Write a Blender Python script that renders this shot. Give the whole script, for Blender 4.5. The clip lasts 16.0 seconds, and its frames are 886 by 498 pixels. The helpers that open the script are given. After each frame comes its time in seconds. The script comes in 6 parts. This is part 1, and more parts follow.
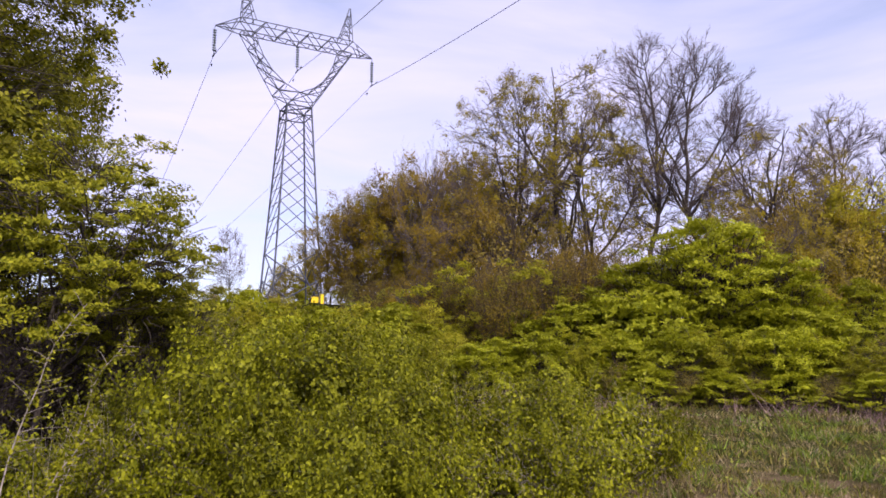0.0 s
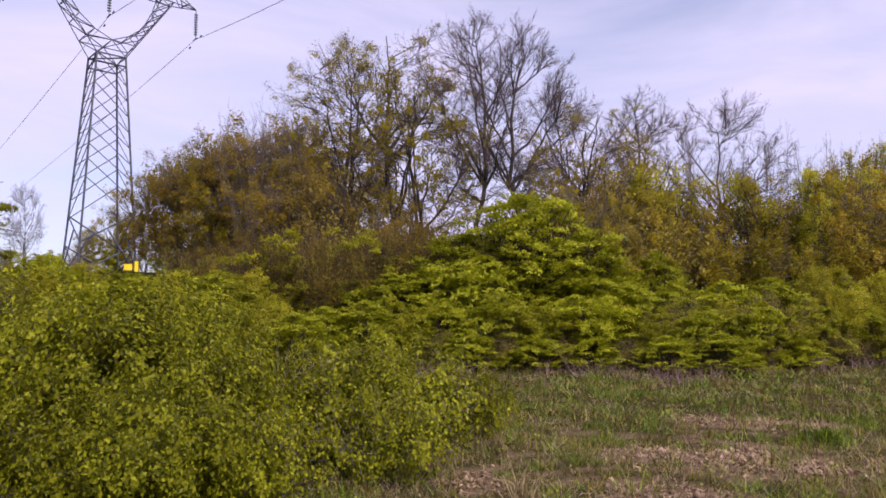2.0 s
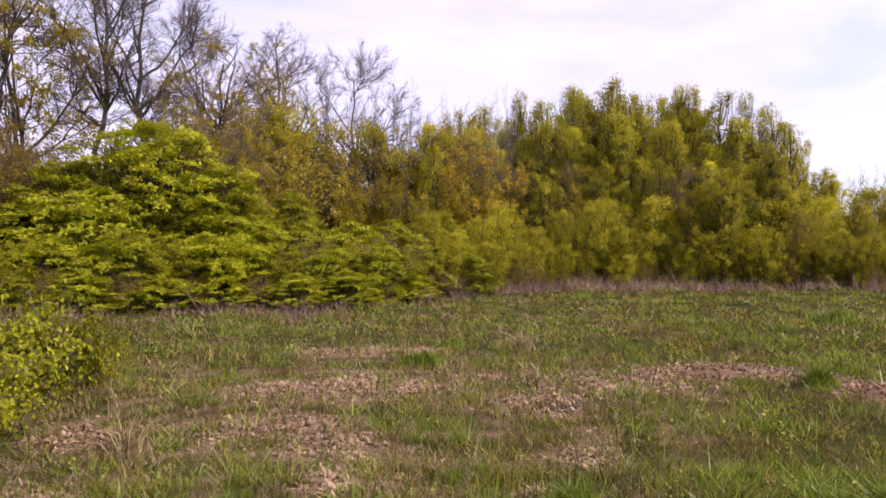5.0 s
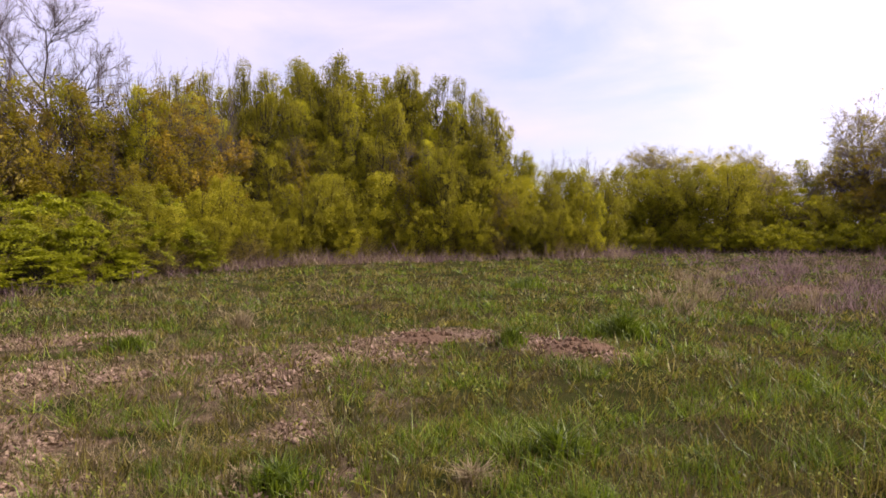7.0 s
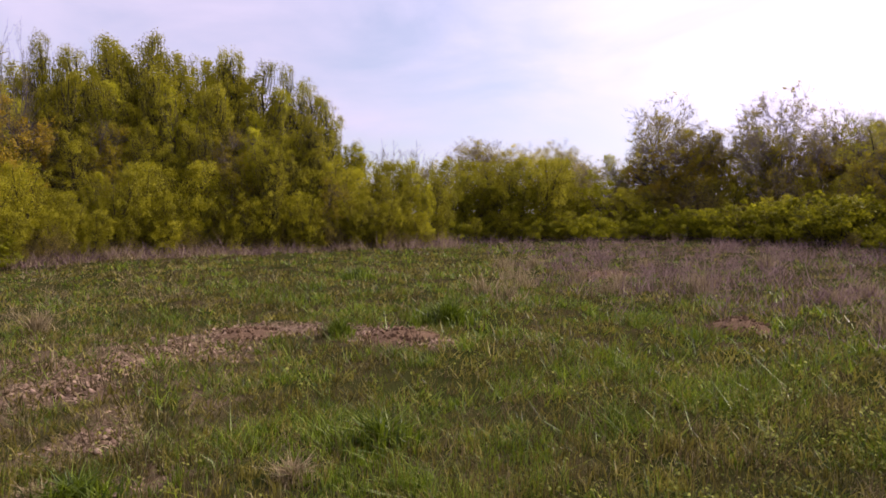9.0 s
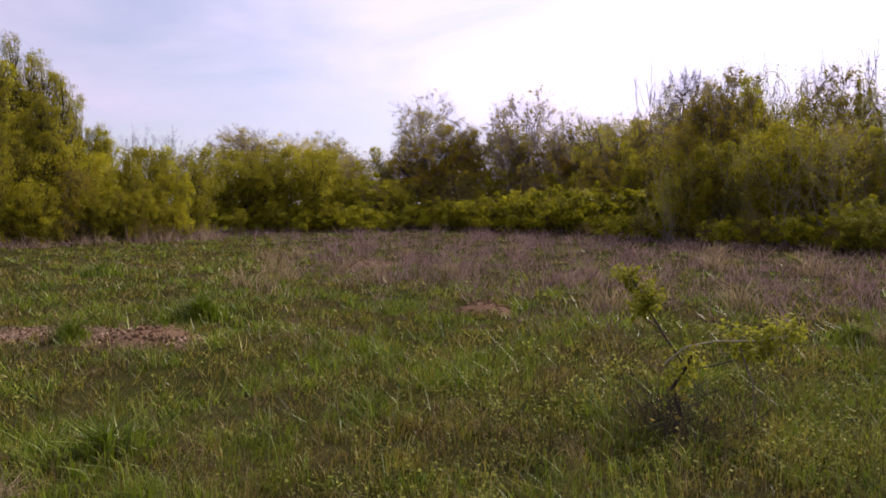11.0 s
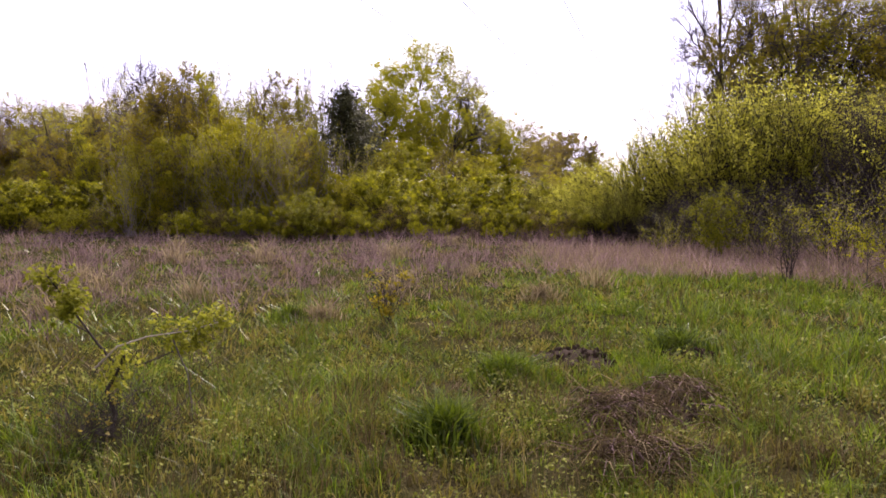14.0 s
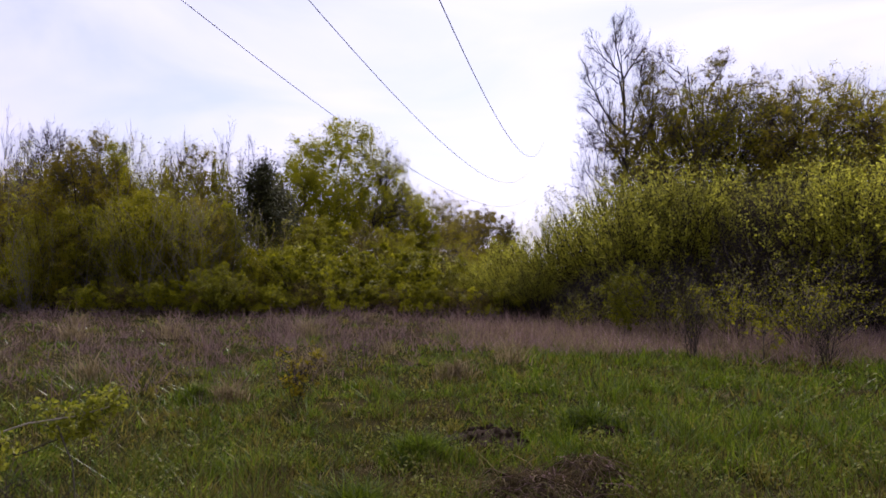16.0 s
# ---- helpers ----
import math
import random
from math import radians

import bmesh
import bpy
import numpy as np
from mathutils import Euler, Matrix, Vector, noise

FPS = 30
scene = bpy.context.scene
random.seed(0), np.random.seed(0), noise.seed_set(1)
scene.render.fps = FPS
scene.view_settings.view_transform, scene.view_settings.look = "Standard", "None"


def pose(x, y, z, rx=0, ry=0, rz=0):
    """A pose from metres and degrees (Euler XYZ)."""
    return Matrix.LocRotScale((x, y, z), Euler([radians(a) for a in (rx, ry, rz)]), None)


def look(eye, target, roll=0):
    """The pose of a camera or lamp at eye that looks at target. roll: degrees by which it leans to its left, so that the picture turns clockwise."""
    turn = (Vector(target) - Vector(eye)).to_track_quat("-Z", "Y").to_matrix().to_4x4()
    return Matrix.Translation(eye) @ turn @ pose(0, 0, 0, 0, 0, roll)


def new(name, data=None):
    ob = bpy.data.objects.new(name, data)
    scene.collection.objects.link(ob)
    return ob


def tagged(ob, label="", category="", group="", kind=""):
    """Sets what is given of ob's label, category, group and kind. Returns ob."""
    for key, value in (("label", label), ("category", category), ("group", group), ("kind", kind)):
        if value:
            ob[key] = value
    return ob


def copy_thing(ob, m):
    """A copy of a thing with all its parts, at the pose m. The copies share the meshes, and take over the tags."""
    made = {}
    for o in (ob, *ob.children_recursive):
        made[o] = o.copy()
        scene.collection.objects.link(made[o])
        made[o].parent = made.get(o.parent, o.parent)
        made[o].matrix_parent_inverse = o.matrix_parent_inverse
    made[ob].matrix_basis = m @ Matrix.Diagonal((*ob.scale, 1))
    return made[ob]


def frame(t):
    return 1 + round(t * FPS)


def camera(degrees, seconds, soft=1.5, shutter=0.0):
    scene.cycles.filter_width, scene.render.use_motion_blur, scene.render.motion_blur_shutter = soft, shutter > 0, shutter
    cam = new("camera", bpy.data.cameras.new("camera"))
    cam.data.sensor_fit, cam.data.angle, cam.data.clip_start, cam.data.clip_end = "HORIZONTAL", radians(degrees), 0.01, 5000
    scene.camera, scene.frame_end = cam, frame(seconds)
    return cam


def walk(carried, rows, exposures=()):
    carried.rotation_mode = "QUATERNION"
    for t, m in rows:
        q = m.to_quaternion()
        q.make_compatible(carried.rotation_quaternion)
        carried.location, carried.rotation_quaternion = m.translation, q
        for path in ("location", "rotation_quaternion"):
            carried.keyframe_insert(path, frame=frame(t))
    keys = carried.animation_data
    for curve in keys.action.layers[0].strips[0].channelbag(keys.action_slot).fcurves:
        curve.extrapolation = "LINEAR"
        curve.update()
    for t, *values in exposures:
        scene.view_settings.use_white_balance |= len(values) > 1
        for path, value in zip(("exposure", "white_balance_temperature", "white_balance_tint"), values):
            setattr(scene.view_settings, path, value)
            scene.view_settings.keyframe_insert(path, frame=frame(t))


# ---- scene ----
cam = camera(65.03, 16.0, soft=1.65)
# seconds, place, yaw, pitch, roll
ROWS = [
    (0.0, 0.000, 0.000, 1.622, -0.00, 7.79, -0.08),
    (0.5, 0.013, -0.028, 1.634, -1.75, 11.47, -0.22),
    (1.0, 0.035, -0.044, 1.614, -4.55, 10.05, -0.04),
    (1.5, 0.057, -0.009, 1.604, -9.00, 8.05, 0.35),
    (2.0, 0.068, 0.058, 1.601, -13.88, 5.28, 0.28),
    (2.5, 0.092, 0.062, 1.587, -17.50, 3.50, -0.44),
    (3.0, 0.138, 0.046, 1.581, -23.41, 2.03, -0.26),
    (3.5, 0.167, 0.044, 1.588, -29.30, 1.57, -0.14),
    (4.0, 0.187, 0.043, 1.590, -33.77, 1.10, 0.11),
    (4.2, 0.194, 0.045, 1.591, -35.65, 1.03, 0.05),
    (6.3, 0.287, -0.038, 1.610, -56.65, -1.63, -0.39),
    (6.5, 0.301, -0.055, 1.598, -59.18, -1.66, -0.56),
    (7.0, 0.344, -0.075, 1.595, -64.97, -2.01, 0.24),
    (7.5, 0.385, -0.077, 1.586, -69.44, -2.37, 0.59),
    (8.0, 0.417, -0.083, 1.573, -73.92, -2.55, 0.32),
    (8.2, 0.422, -0.093, 1.578, -74.51, -2.45, 0.33),
    (10.3, 0.354, -0.278, 1.601, -89.87, -3.58, 0.36),
    (10.5, 0.364, -0.301, 1.604, -91.60, -3.41, 0.35),
    (11.0, 0.378, -0.349, 1.598, -97.36, -3.71, 0.28),
    (11.5, 0.373, -0.383, 1.598, -103.30, -4.38, 0.22),
    (12.0, 0.355, -0.410, 1.602, -108.04, -4.04, 0.63),
    (12.5, 0.357, -0.453, 1.600, -116.80, -4.62, 0.49),
    (13.0, 0.338, -0.500, 1.603, -124.39, -4.50, -0.07),
    (13.5, 0.318, -0.546, 1.594, -132.33, -4.47, -0.33),
    (14.0, 0.280, -0.606, 1.598, -139.09, -4.59, 0.45),
    (14.5, 0.263, -0.625, 1.600, -143.41, -4.22, -0.14),
    (15.0, 0.260, -0.643, 1.614, -146.02, -2.37, -0.31),
    (15.5, 0.251, -0.645, 1.619, -146.45, 0.42, -0.40),
    (16.0, 0.245, -0.645, 1.617, -145.72, 1.64, -0.19),
]
EXPOSURES = [(0.0, 0.0, 6500, 19.0), (0.6, -0.24, 6500, 19.0), (1.5, -0.27, 6500, 19.0), (3.0, 0.12, 7100, 21.0), (3.5, 0.22, 7100, 21.0), (4.2, 0.22, 7100, 21.0), (7.0, -0.05, 7000, 21.0), (11.0, -0.41, 6950, 21.0), (12.0, -0.34, 6950, 21.0), (13.5, 0.02, 6900, 21.0), (14.5, 0.38, 6900, 21.0), (15.0, 0.42, 6700, 20.5), (15.5, -0.5, 6500, 17.0), (16.0, -0.83, 6500, 16.0)]
walk(cam, [(t, pose(x, y, z, 90 + pitch, roll, yaw)) for t, x, y, z, yaw, pitch, roll in ROWS], EXPOSURES)
# ---- world and sun ----
SUN_AZ, SUN_EL = 152.0, 42.0  # compass degrees from +y towards +x, and height
world = bpy.data.worlds.new("sky")
scene.world = world
world.use_nodes = True
wn, wl = world.node_tree.nodes, world.node_tree.links
wn.clear()
w_out = wn.new("ShaderNodeOutputWorld")
w_bg = wn.new("ShaderNodeBackground")
w_sky = wn.new("ShaderNodeTexSky")
w_sky.sky_type = "NISHITA"
w_sky.sun_disc = False
w_sky.sun_elevation = radians(SUN_EL)
w_sky.sun_rotation = radians(SUN_AZ)
w_sky.air_density, w_sky.dust_density, w_sky.ozone_density = 1.0, 1.0, 3.0
w_bg.inputs["Strength"].default_value = 0.13
# thin high cloud: streaks of two sizes laid over the clear sky
w_co = wn.new("ShaderNodeTexCoord")
w_map = wn.new("ShaderNodeMapping")
w_map.inputs["Scale"].default_value = (1.0, 1.6, 4.5)
w_map.inputs["Rotation"].default_value = (0.0, 0.25, 0.6)
w_no = wn.new("ShaderNodeTexNoise")
w_no.inputs["Scale"].default_value = 1.7
w_no.inputs["Detail"].default_value = 7.0
w_no.inputs["Roughness"].default_value = 0.52
w_no.inputs["Distortion"].default_value = 0.5
w_rp = wn.new("ShaderNodeValToRGB")
w_rp.color_ramp.elements[0].position, w_rp.color_ramp.elements[0].color = 0.30, (0.40, 0.40, 0.40, 1)
w_rp.color_ramp.elements[1].position, w_rp.color_ramp.elements[1].color = 0.64, (0.95, 0.95, 0.95, 1)
w_mix = wn.new("ShaderNodeMixRGB")
# the cloud glows towards the sun, as thin cloud does
w_dot = wn.new("ShaderNodeVectorMath")
w_dot.operation = "DOT_PRODUCT"
w_dot.inputs[1].default_value = (math.sin(radians(SUN_AZ)) * math.cos(radians(SUN_EL)), math.cos(radians(SUN_AZ)) * math.cos(radians(SUN_EL)), math.sin(radians(SUN_EL)))
w_glow = wn.new("ShaderNodeMapRange")
w_glow.interpolation_type = "SMOOTHSTEP"
w_glow.inputs["From Min"].default_value, w_glow.inputs["From Max"].default_value = 0.12, 1.0
w_glow.inputs["To Min"].default_value, w_glow.inputs["To Max"].default_value = 1.0, 2.1
w_cl = wn.new("ShaderNodeVectorMath")
w_cl.operation = "SCALE"
w_cl.inputs[0].default_value = (7.4, 7.2, 9.9)
wl.new(w_co.outputs["Generated"], w_dot.inputs[0])
wl.new(w_dot.outputs["Value"], w_glow.inputs["Value"])
wl.new(w_glow.outputs["Result"], w_cl.inputs["Scale"])
wl.new(w_cl.outputs["Vector"], w_mix.inputs["Color2"])
wl.new(w_co.outputs["Generated"], w_map.inputs["Vector"])
wl.new(w_map.outputs["Vector"], w_no.inputs["Vector"])
wl.new(w_no.outputs["Fac"], w_rp.inputs["Fac"])
wl.new(w_rp.outputs["Color"], w_mix.inputs["Fac"])
w_up = wn.new("ShaderNodeVectorMath")
w_up.operation = "SCALE"
w_up.inputs["Scale"].default_value = 1.5
wl.new(w_sky.outputs["Color"], w_up.inputs[0])
wl.new(w_up.outputs["Vector"], w_mix.inputs["Color1"])
wl.new(w_mix.outputs["Color"], w_bg.inputs["Color"])
wl.new(w_bg.outputs["Background"], w_out.inputs["Surface"])
sun = new("sun", bpy.data.lights.new("sun", "SUN"))
sun.data.energy, sun.data.angle, sun.data.color = 5.0, radians(1.0), (1.0, 0.95, 0.86)
sa, se = radians(SUN_AZ), radians(SUN_EL)
sun.matrix_world = look((60 * math.sin(sa) * math.cos(se), 60 * math.cos(sa) * math.cos(se), 60 * math.sin(se)), (0, 0, 0))


# ---- materials ----
def leafy(name, dark, light, glow=0.35, rough=0.45, spread=0.35, shine=0.08):
    """Leaves: colour from leaf to leaf and from plant to plant, with light coming through them."""
    m = bpy.data.materials.new(name)
    m.use_nodes = True
    n, l = m.node_tree.nodes, m.node_tree.links
    bsdf, out = n["Principled BSDF"], n["Material Output"]
    geo, info = n.new("ShaderNodeNewGeometry"), n.new("ShaderNodeObjectInfo")
    mix = n.new("ShaderNodeMixRGB")
    mix.inputs["Color1"].default_value, mix.inputs["Color2"].default_value = (*dark, 1), (*light, 1)
    l.new(geo.outputs["Random Per Island"], mix.inputs["Fac"])
    co = n.new("ShaderNodeTexCoord")
    noi = n.new("ShaderNodeTexNoise")
    noi.inputs["Scale"].default_value = 1.3
    noi.inputs["Detail"].default_value = 3.0
    l.new(co.outputs["Object"], noi.inputs["Vector"])
    patch = n.new("ShaderNodeMapRange")
    patch.inputs["From Min"].default_value, patch.inputs["From Max"].default_value = 0.36, 0.64
    l.new(noi.outputs["Fac"], patch.inputs["Value"])
    add = n.new("ShaderNodeMath")
    add.operation = "ADD"
    l.new(patch.outputs["Result"], add.inputs[0])
    l.new(info.outputs["Random"], add.inputs[1])
    mr = n.new("ShaderNodeMapRange")
    mr.inputs["From Min"].default_value, mr.inputs["From Max"].default_value = 0.1, 1.9
    mr.inputs["To Min"].default_value, mr.inputs["To Max"].default_value = 1.0 - spread, 1.0 + spread
    l.new(add.outputs["Value"], mr.inputs["Value"])
    hsv = n.new("ShaderNodeHueSaturation")
    l.new(mix.outputs["Color"], hsv.inputs["Color"])
    l.new(mr.outputs["Result"], hsv.inputs["Value"])
    l.new(hsv.outputs["Color"], bsdf.inputs["Base Color"])
    bsdf.inputs["Roughness"].default_value = rough
    bsdf.inputs["Specular IOR Level"].default_value = shine
    tr = n.new("ShaderNodeBsdfTranslucent")
    l.new(hsv.outputs["Color"], tr.inputs["Color"])
    ms = n.new("ShaderNodeMixShader")
    ms.inputs["Fac"].default_value = glow
    l.new(bsdf.outputs["BSDF"], ms.inputs[1])
    l.new(tr.outputs["BSDF"], ms.inputs[2])
    l.new(ms.outputs["Shader"], out.inputs["Surface"])
    return m


def barky(name, dark, light, scale=6.0, rough=0.9, bump=0.6, metal=0.0):
    m = bpy.data.materials.new(name)
    m.use_nodes = True
    n, l = m.node_tree.nodes, m.node_tree.links
    bsdf = n["Principled BSDF"]
    co = n.new("ShaderNodeTexCoord")
    mp = n.new("ShaderNodeMapping")
    mp.inputs["Scale"].default_value = (1, 1, 0.3)
    noi, fine = n.new("ShaderNodeTexNoise"), n.new("ShaderNodeTexNoise")
    noi.inputs["Scale"].default_value, noi.inputs["Detail"].default_value = scale, 5.0
    fine.inputs["Scale"].default_value, fine.inputs["Detail"].default_value = scale * 7, 4.0
    l.new(co.outputs["Object"], mp.inputs["Vector"])
    l.new(mp.outputs["Vector"], noi.inputs["Vector"])
    l.new(mp.outputs["Vector"], fine.inputs["Vector"])
    mix = n.new("ShaderNodeMixRGB")
    mix.inputs["Color1"].default_value, mix.inputs["Color2"].default_value = (*dark, 1), (*light, 1)
    l.new(noi.outputs["Fac"], mix.inputs["Fac"])
    over = n.new("ShaderNodeMixRGB")
    over.blend_type, over.inputs["Fac"].default_value = "OVERLAY", 0.5
    l.new(mix.outputs["Color"], over.inputs["Color1"])
    l.new(fine.outputs["Fac"], over.inputs["Color2"])
    l.new(over.outputs["Color"], bsdf.inputs["Base Color"])
    bp = n.new("ShaderNodeBump")
    bp.inputs["Strength"].default_value = bump
    bp.inputs["Distance"].default_value = 0.02
    l.new(fine.outputs["Fac"], bp.inputs["Height"])
    l.new(bp.outputs["Normal"], bsdf.inputs["Normal"])
    bsdf.inputs["Roughness"].default_value = rough
    bsdf.inputs["Specular IOR Level"].default_value = 0.05 if rough > 0.8 else 0.5
    bsdf.inputs["Metallic"].default_value = metal
    return m


def soil_material():
    """Meadow soil: brown earth, pale straw litter and moss in patches of several sizes."""
    m = bpy.data.materials.new("meadow_soil")
    m.use_nodes = True
    n, l = m.node_tree.nodes, m.node_tree.links
    bsdf = n["Principled BSDF"]
    co = n.new("ShaderNodeTexCoord")

    def noisy(scale, detail=5.0):
        a = n.new("ShaderNodeTexNoise")
        a.inputs["Scale"].default_value, a.inputs["Detail"].default_value = scale, detail
        l.new(co.outputs["Object"], a.inputs["Vector"])
        return a

    def ramp(a, lo, hi):
        r = n.new("ShaderNodeMapRange")
        r.inputs["From Min"].default_value, r.inputs["From Max"].default_value = lo, hi
        l.new(a.outputs["Fac"], r.inputs["Value"])
        return r

    def mixed(f, a, b):
        x = n.new("ShaderNodeMixRGB")
        l.new(f.outputs["Result"], x.inputs["Fac"])
        for s, v in (("Color1", a), ("Color2", b)):
            if isinstance(v, tuple):
                x.inputs[s].default_value = (*v, 1)
            else:
                l.new(v.outputs["Color"], x.inputs[s])
        return x

    earth = mixed(ramp(noisy(9), 0.35, 0.65), (0.020, 0.014, 0.007), (0.050, 0.036, 0.018))
    litter = mixed(ramp(noisy(38), 0.42, 0.62), earth, (0.10, 0.074, 0.036))
    moss = mixed(ramp(noisy(1.3), 0.40, 0.62), litter, (0.022, 0.028, 0.006))
    far = mixed(ramp(noisy(0.23), 0.38, 0.64), moss, (0.035, 0.040, 0.010))
    worn = n.new("ShaderNodeAttribute")
    worn.attribute_name = "bare"
    sand = mixed(ramp(noisy(26), 0.35, 0.65), (0.10, 0.062, 0.038), (0.29, 0.195, 0.135))
    turf = n.new("ShaderNodeMixRGB")
    l.new(worn.outputs["Fac"], turf.inputs["Fac"])
    l.new(far.outputs["Color"], turf.inputs["Color1"])
    l.new(sand.outputs["Color"], turf.inputs["Color2"])
    l.new(turf.outputs["Color"], bsdf.inputs["Base Color"])
    bp = n.new("ShaderNodeBump")
    bp.inputs["Strength"].default_value, bp.inputs["Distance"].default_value = 0.8, 0.03
    l.new(noisy(45).outputs["Fac"], bp.inputs["Height"])
    l.new(bp.outputs["Normal"], bsdf.inputs["Normal"])
    bsdf.inputs["Roughness"].default_value = 1.0
    bsdf.inputs["Specular IOR Level"].default_value = 0.0
    return m


SOIL = soil_material()
BARK = barky("grey_brown_bark", (0.055, 0.045, 0.038), (0.16, 0.135, 0.115))
BARK_DARK = barky("dark_bark", (0.030, 0.024, 0.020), (0.085, 0.068, 0.055))
TWIG = barky("grey_twigs", (0.085, 0.068, 0.062), (0.19, 0.155, 0.14))
TWIG_PALE = barky("pale_dead_cane", (0.30, 0.25, 0.19), (0.50, 0.43, 0.34))
TWIG_GREY = barky("light_grey_twigs", (0.19, 0.155, 0.135), (0.37, 0.31, 0.27))
CLOD_DARK = barky("damp_dark_earth", (0.012, 0.008, 0.005), (0.06, 0.038, 0.024), 14)
TWIG_BROWN = barky("dark_brown_twigs", (0.048, 0.032, 0.020), (0.125, 0.084, 0.052))
TWIG_DARK = barky("dark_purplish_twigs", (0.060, 0.047, 0.048), (0.155, 0.122, 0.122))
CLOD = barky("crumbly_earth", (0.075, 0.043, 0.023), (0.21, 0.132, 0.080), 14)
LEAF_BRIGHT = leafy("bright_spring_leaves", (0.160, 0.180, 0.006), (0.385, 0.388, 0.020), 0.42, spread=0.35)
LEAF_YELLOW = leafy("yellow_green_leaves", (0.28, 0.282, 0.012), (0.60, 0.555, 0.045), 0.74)
# a lighter copy of the willow leaves, with backlight put into the colour
LEAF_BACKLIT = leafy("backlight_tinted_willow_leaves", (0.34, 0.34, 0.03), (0.68, 0.65, 0.10), 0.75)
LEAF_WILLOW = leafy("willow_leaves", (0.225, 0.212, 0.009), (0.46, 0.415, 0.033), 0.54)
LEAF_OLIVE = leafy("olive_young_leaves", (0.195, 0.160, 0.009), (0.42, 0.335, 0.030), 0.56)
LEAF_BROWN = leafy("russet_budding_leaves", (0.165, 0.115, 0.009), (0.37, 0.258, 0.025), 0.5)
LEAF_DEEP = leafy("deep_green_leaves", (0.125, 0.132, 0.007), (0.39, 0.365, 0.020), 0.58)
LEAF_GREAT = leafy("full_green_leaves", (0.095, 0.100, 0.006), (0.295, 0.272, 0.017), 0.4)
LEAF_SPRAY = leafy("fresh_hawthorn_leaves", (0.092, 0.102, 0.005), (0.30, 0.284, 0.017), 0.4)
LEAF_GOLD = leafy("golden_young_leaves", (0.33, 0.28, 0.025), (0.66, 0.55, 0.075), 0.74)
LEAF_DUN = leafy("brown_budding_leaves", (0.17, 0.132, 0.022), (0.38, 0.295, 0.06), 0.55, spread=0.25)
LEAF_UMBER = leafy("umber_budding_leaves", (0.105, 0.078, 0.006), (0.27, 0.195, 0.016), 0.45, spread=0.3)
LEAF_SAPLING = leafy("fresh_sapling_leaves", (0.17, 0.185, 0.012), (0.40, 0.39, 0.05), 0.5, spread=0.25)
LEAF_LUSH = leafy("lush_young_leaves", (0.26, 0.262, 0.008), (0.57, 0.53, 0.03), 0.66, spread=0.3)
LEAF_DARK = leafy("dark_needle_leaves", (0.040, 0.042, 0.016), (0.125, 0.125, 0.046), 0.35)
LEAF_NEAR = leafy("small_bramble_leaves", (0.058, 0.067, 0.003), (0.272, 0.272, 0.012), 0.38, 0.4)
GRASS = leafy("fresh_grass", (0.046, 0.045, 0.006), (0.335, 0.283, 0.050), 0.4, 0.42, 0.42, 0.3)
GRASS_LUSH = leafy("lush_grass", (0.032, 0.060, 0.003), (0.205, 0.270, 0.018), 0.4, 0.4, 0.42, 0.32)
GRASS_DRY = leafy("dry_straw", (0.15, 0.11, 0.052), (0.46, 0.36, 0.2), 0.35, 0.8, 0.25)
GRASS_PURPLE = leafy("withered_purple_stalks", (0.105, 0.062, 0.056), (0.40, 0.270, 0.245), 0.38, 0.8, 0.25)
HERB = leafy("meadow_herb_leaves", (0.095, 0.115, 0.012), (0.36, 0.365, 0.07), 0.3, 0.6, 0.3)
GRASS_BROWN = leafy("withered_brown_stalks", (0.045, 0.031, 0.012), (0.20, 0.145, 0.066), 0.3, 0.8, 0.25)
CLOD_PALE = leafy("pale_dry_earth", (0.095, 0.058, 0.036), (0.37, 0.255, 0.182), 0.02, 0.95, 0.25, 0.02)
LITTER = leafy("straw_litter", (0.10, 0.063, 0.036), (0.34, 0.238, 0.15), 0.05, 0.8, 0.2)


# ---- building helpers ----
def mesh_np(name, verts, *faces):
    """A mesh from arrays: vertices (n, 3) and face index arrays (m, 3) or (m, 4)."""
    me = bpy.data.meshes.new(name)
    verts = np.asarray(verts, np.float32)
    faces = [np.asarray(f, np.int32) for f in faces if len(f)]
    loops = np.concatenate([f.ravel() for f in faces])
    sizes = np.concatenate([np.full(len(f), f.shape[1], np.int32) for f in faces])
    starts = np.concatenate([[0], np.cumsum(sizes)[:-1]]).astype(np.int32)
    me.vertices.add(len(verts))
    me.vertices.foreach_set("co", verts.ravel())
    me.loops.add(len(loops))
    me.loops.foreach_set("vertex_index", loops)
    me.polygons.add(len(sizes))
    me.polygons.foreach_set("loop_start", starts)
    me.update(calc_edges=True)
    me.validate()
    return me


def part(name, me, material, parent, label=""):
    if isinstance(me, bmesh.types.BMesh):
        bm, me = me, bpy.data.meshes.new(name)
        bm.to_mesh(me)
        bm.free()
    ob = new(name, me)
    me.materials.clear()
    me.materials.append(material)
    ob.parent = parent
    if label:
        tagged(ob, label=label)
    return ob


def polar(az, d):
    return d * math.sin(radians(az)), d * math.cos(radians(az))


def smooth(a, b, v):
    t = np.clip((v - a) / (b - a), 0, 1)
    return t * t * (3 - 2 * t)


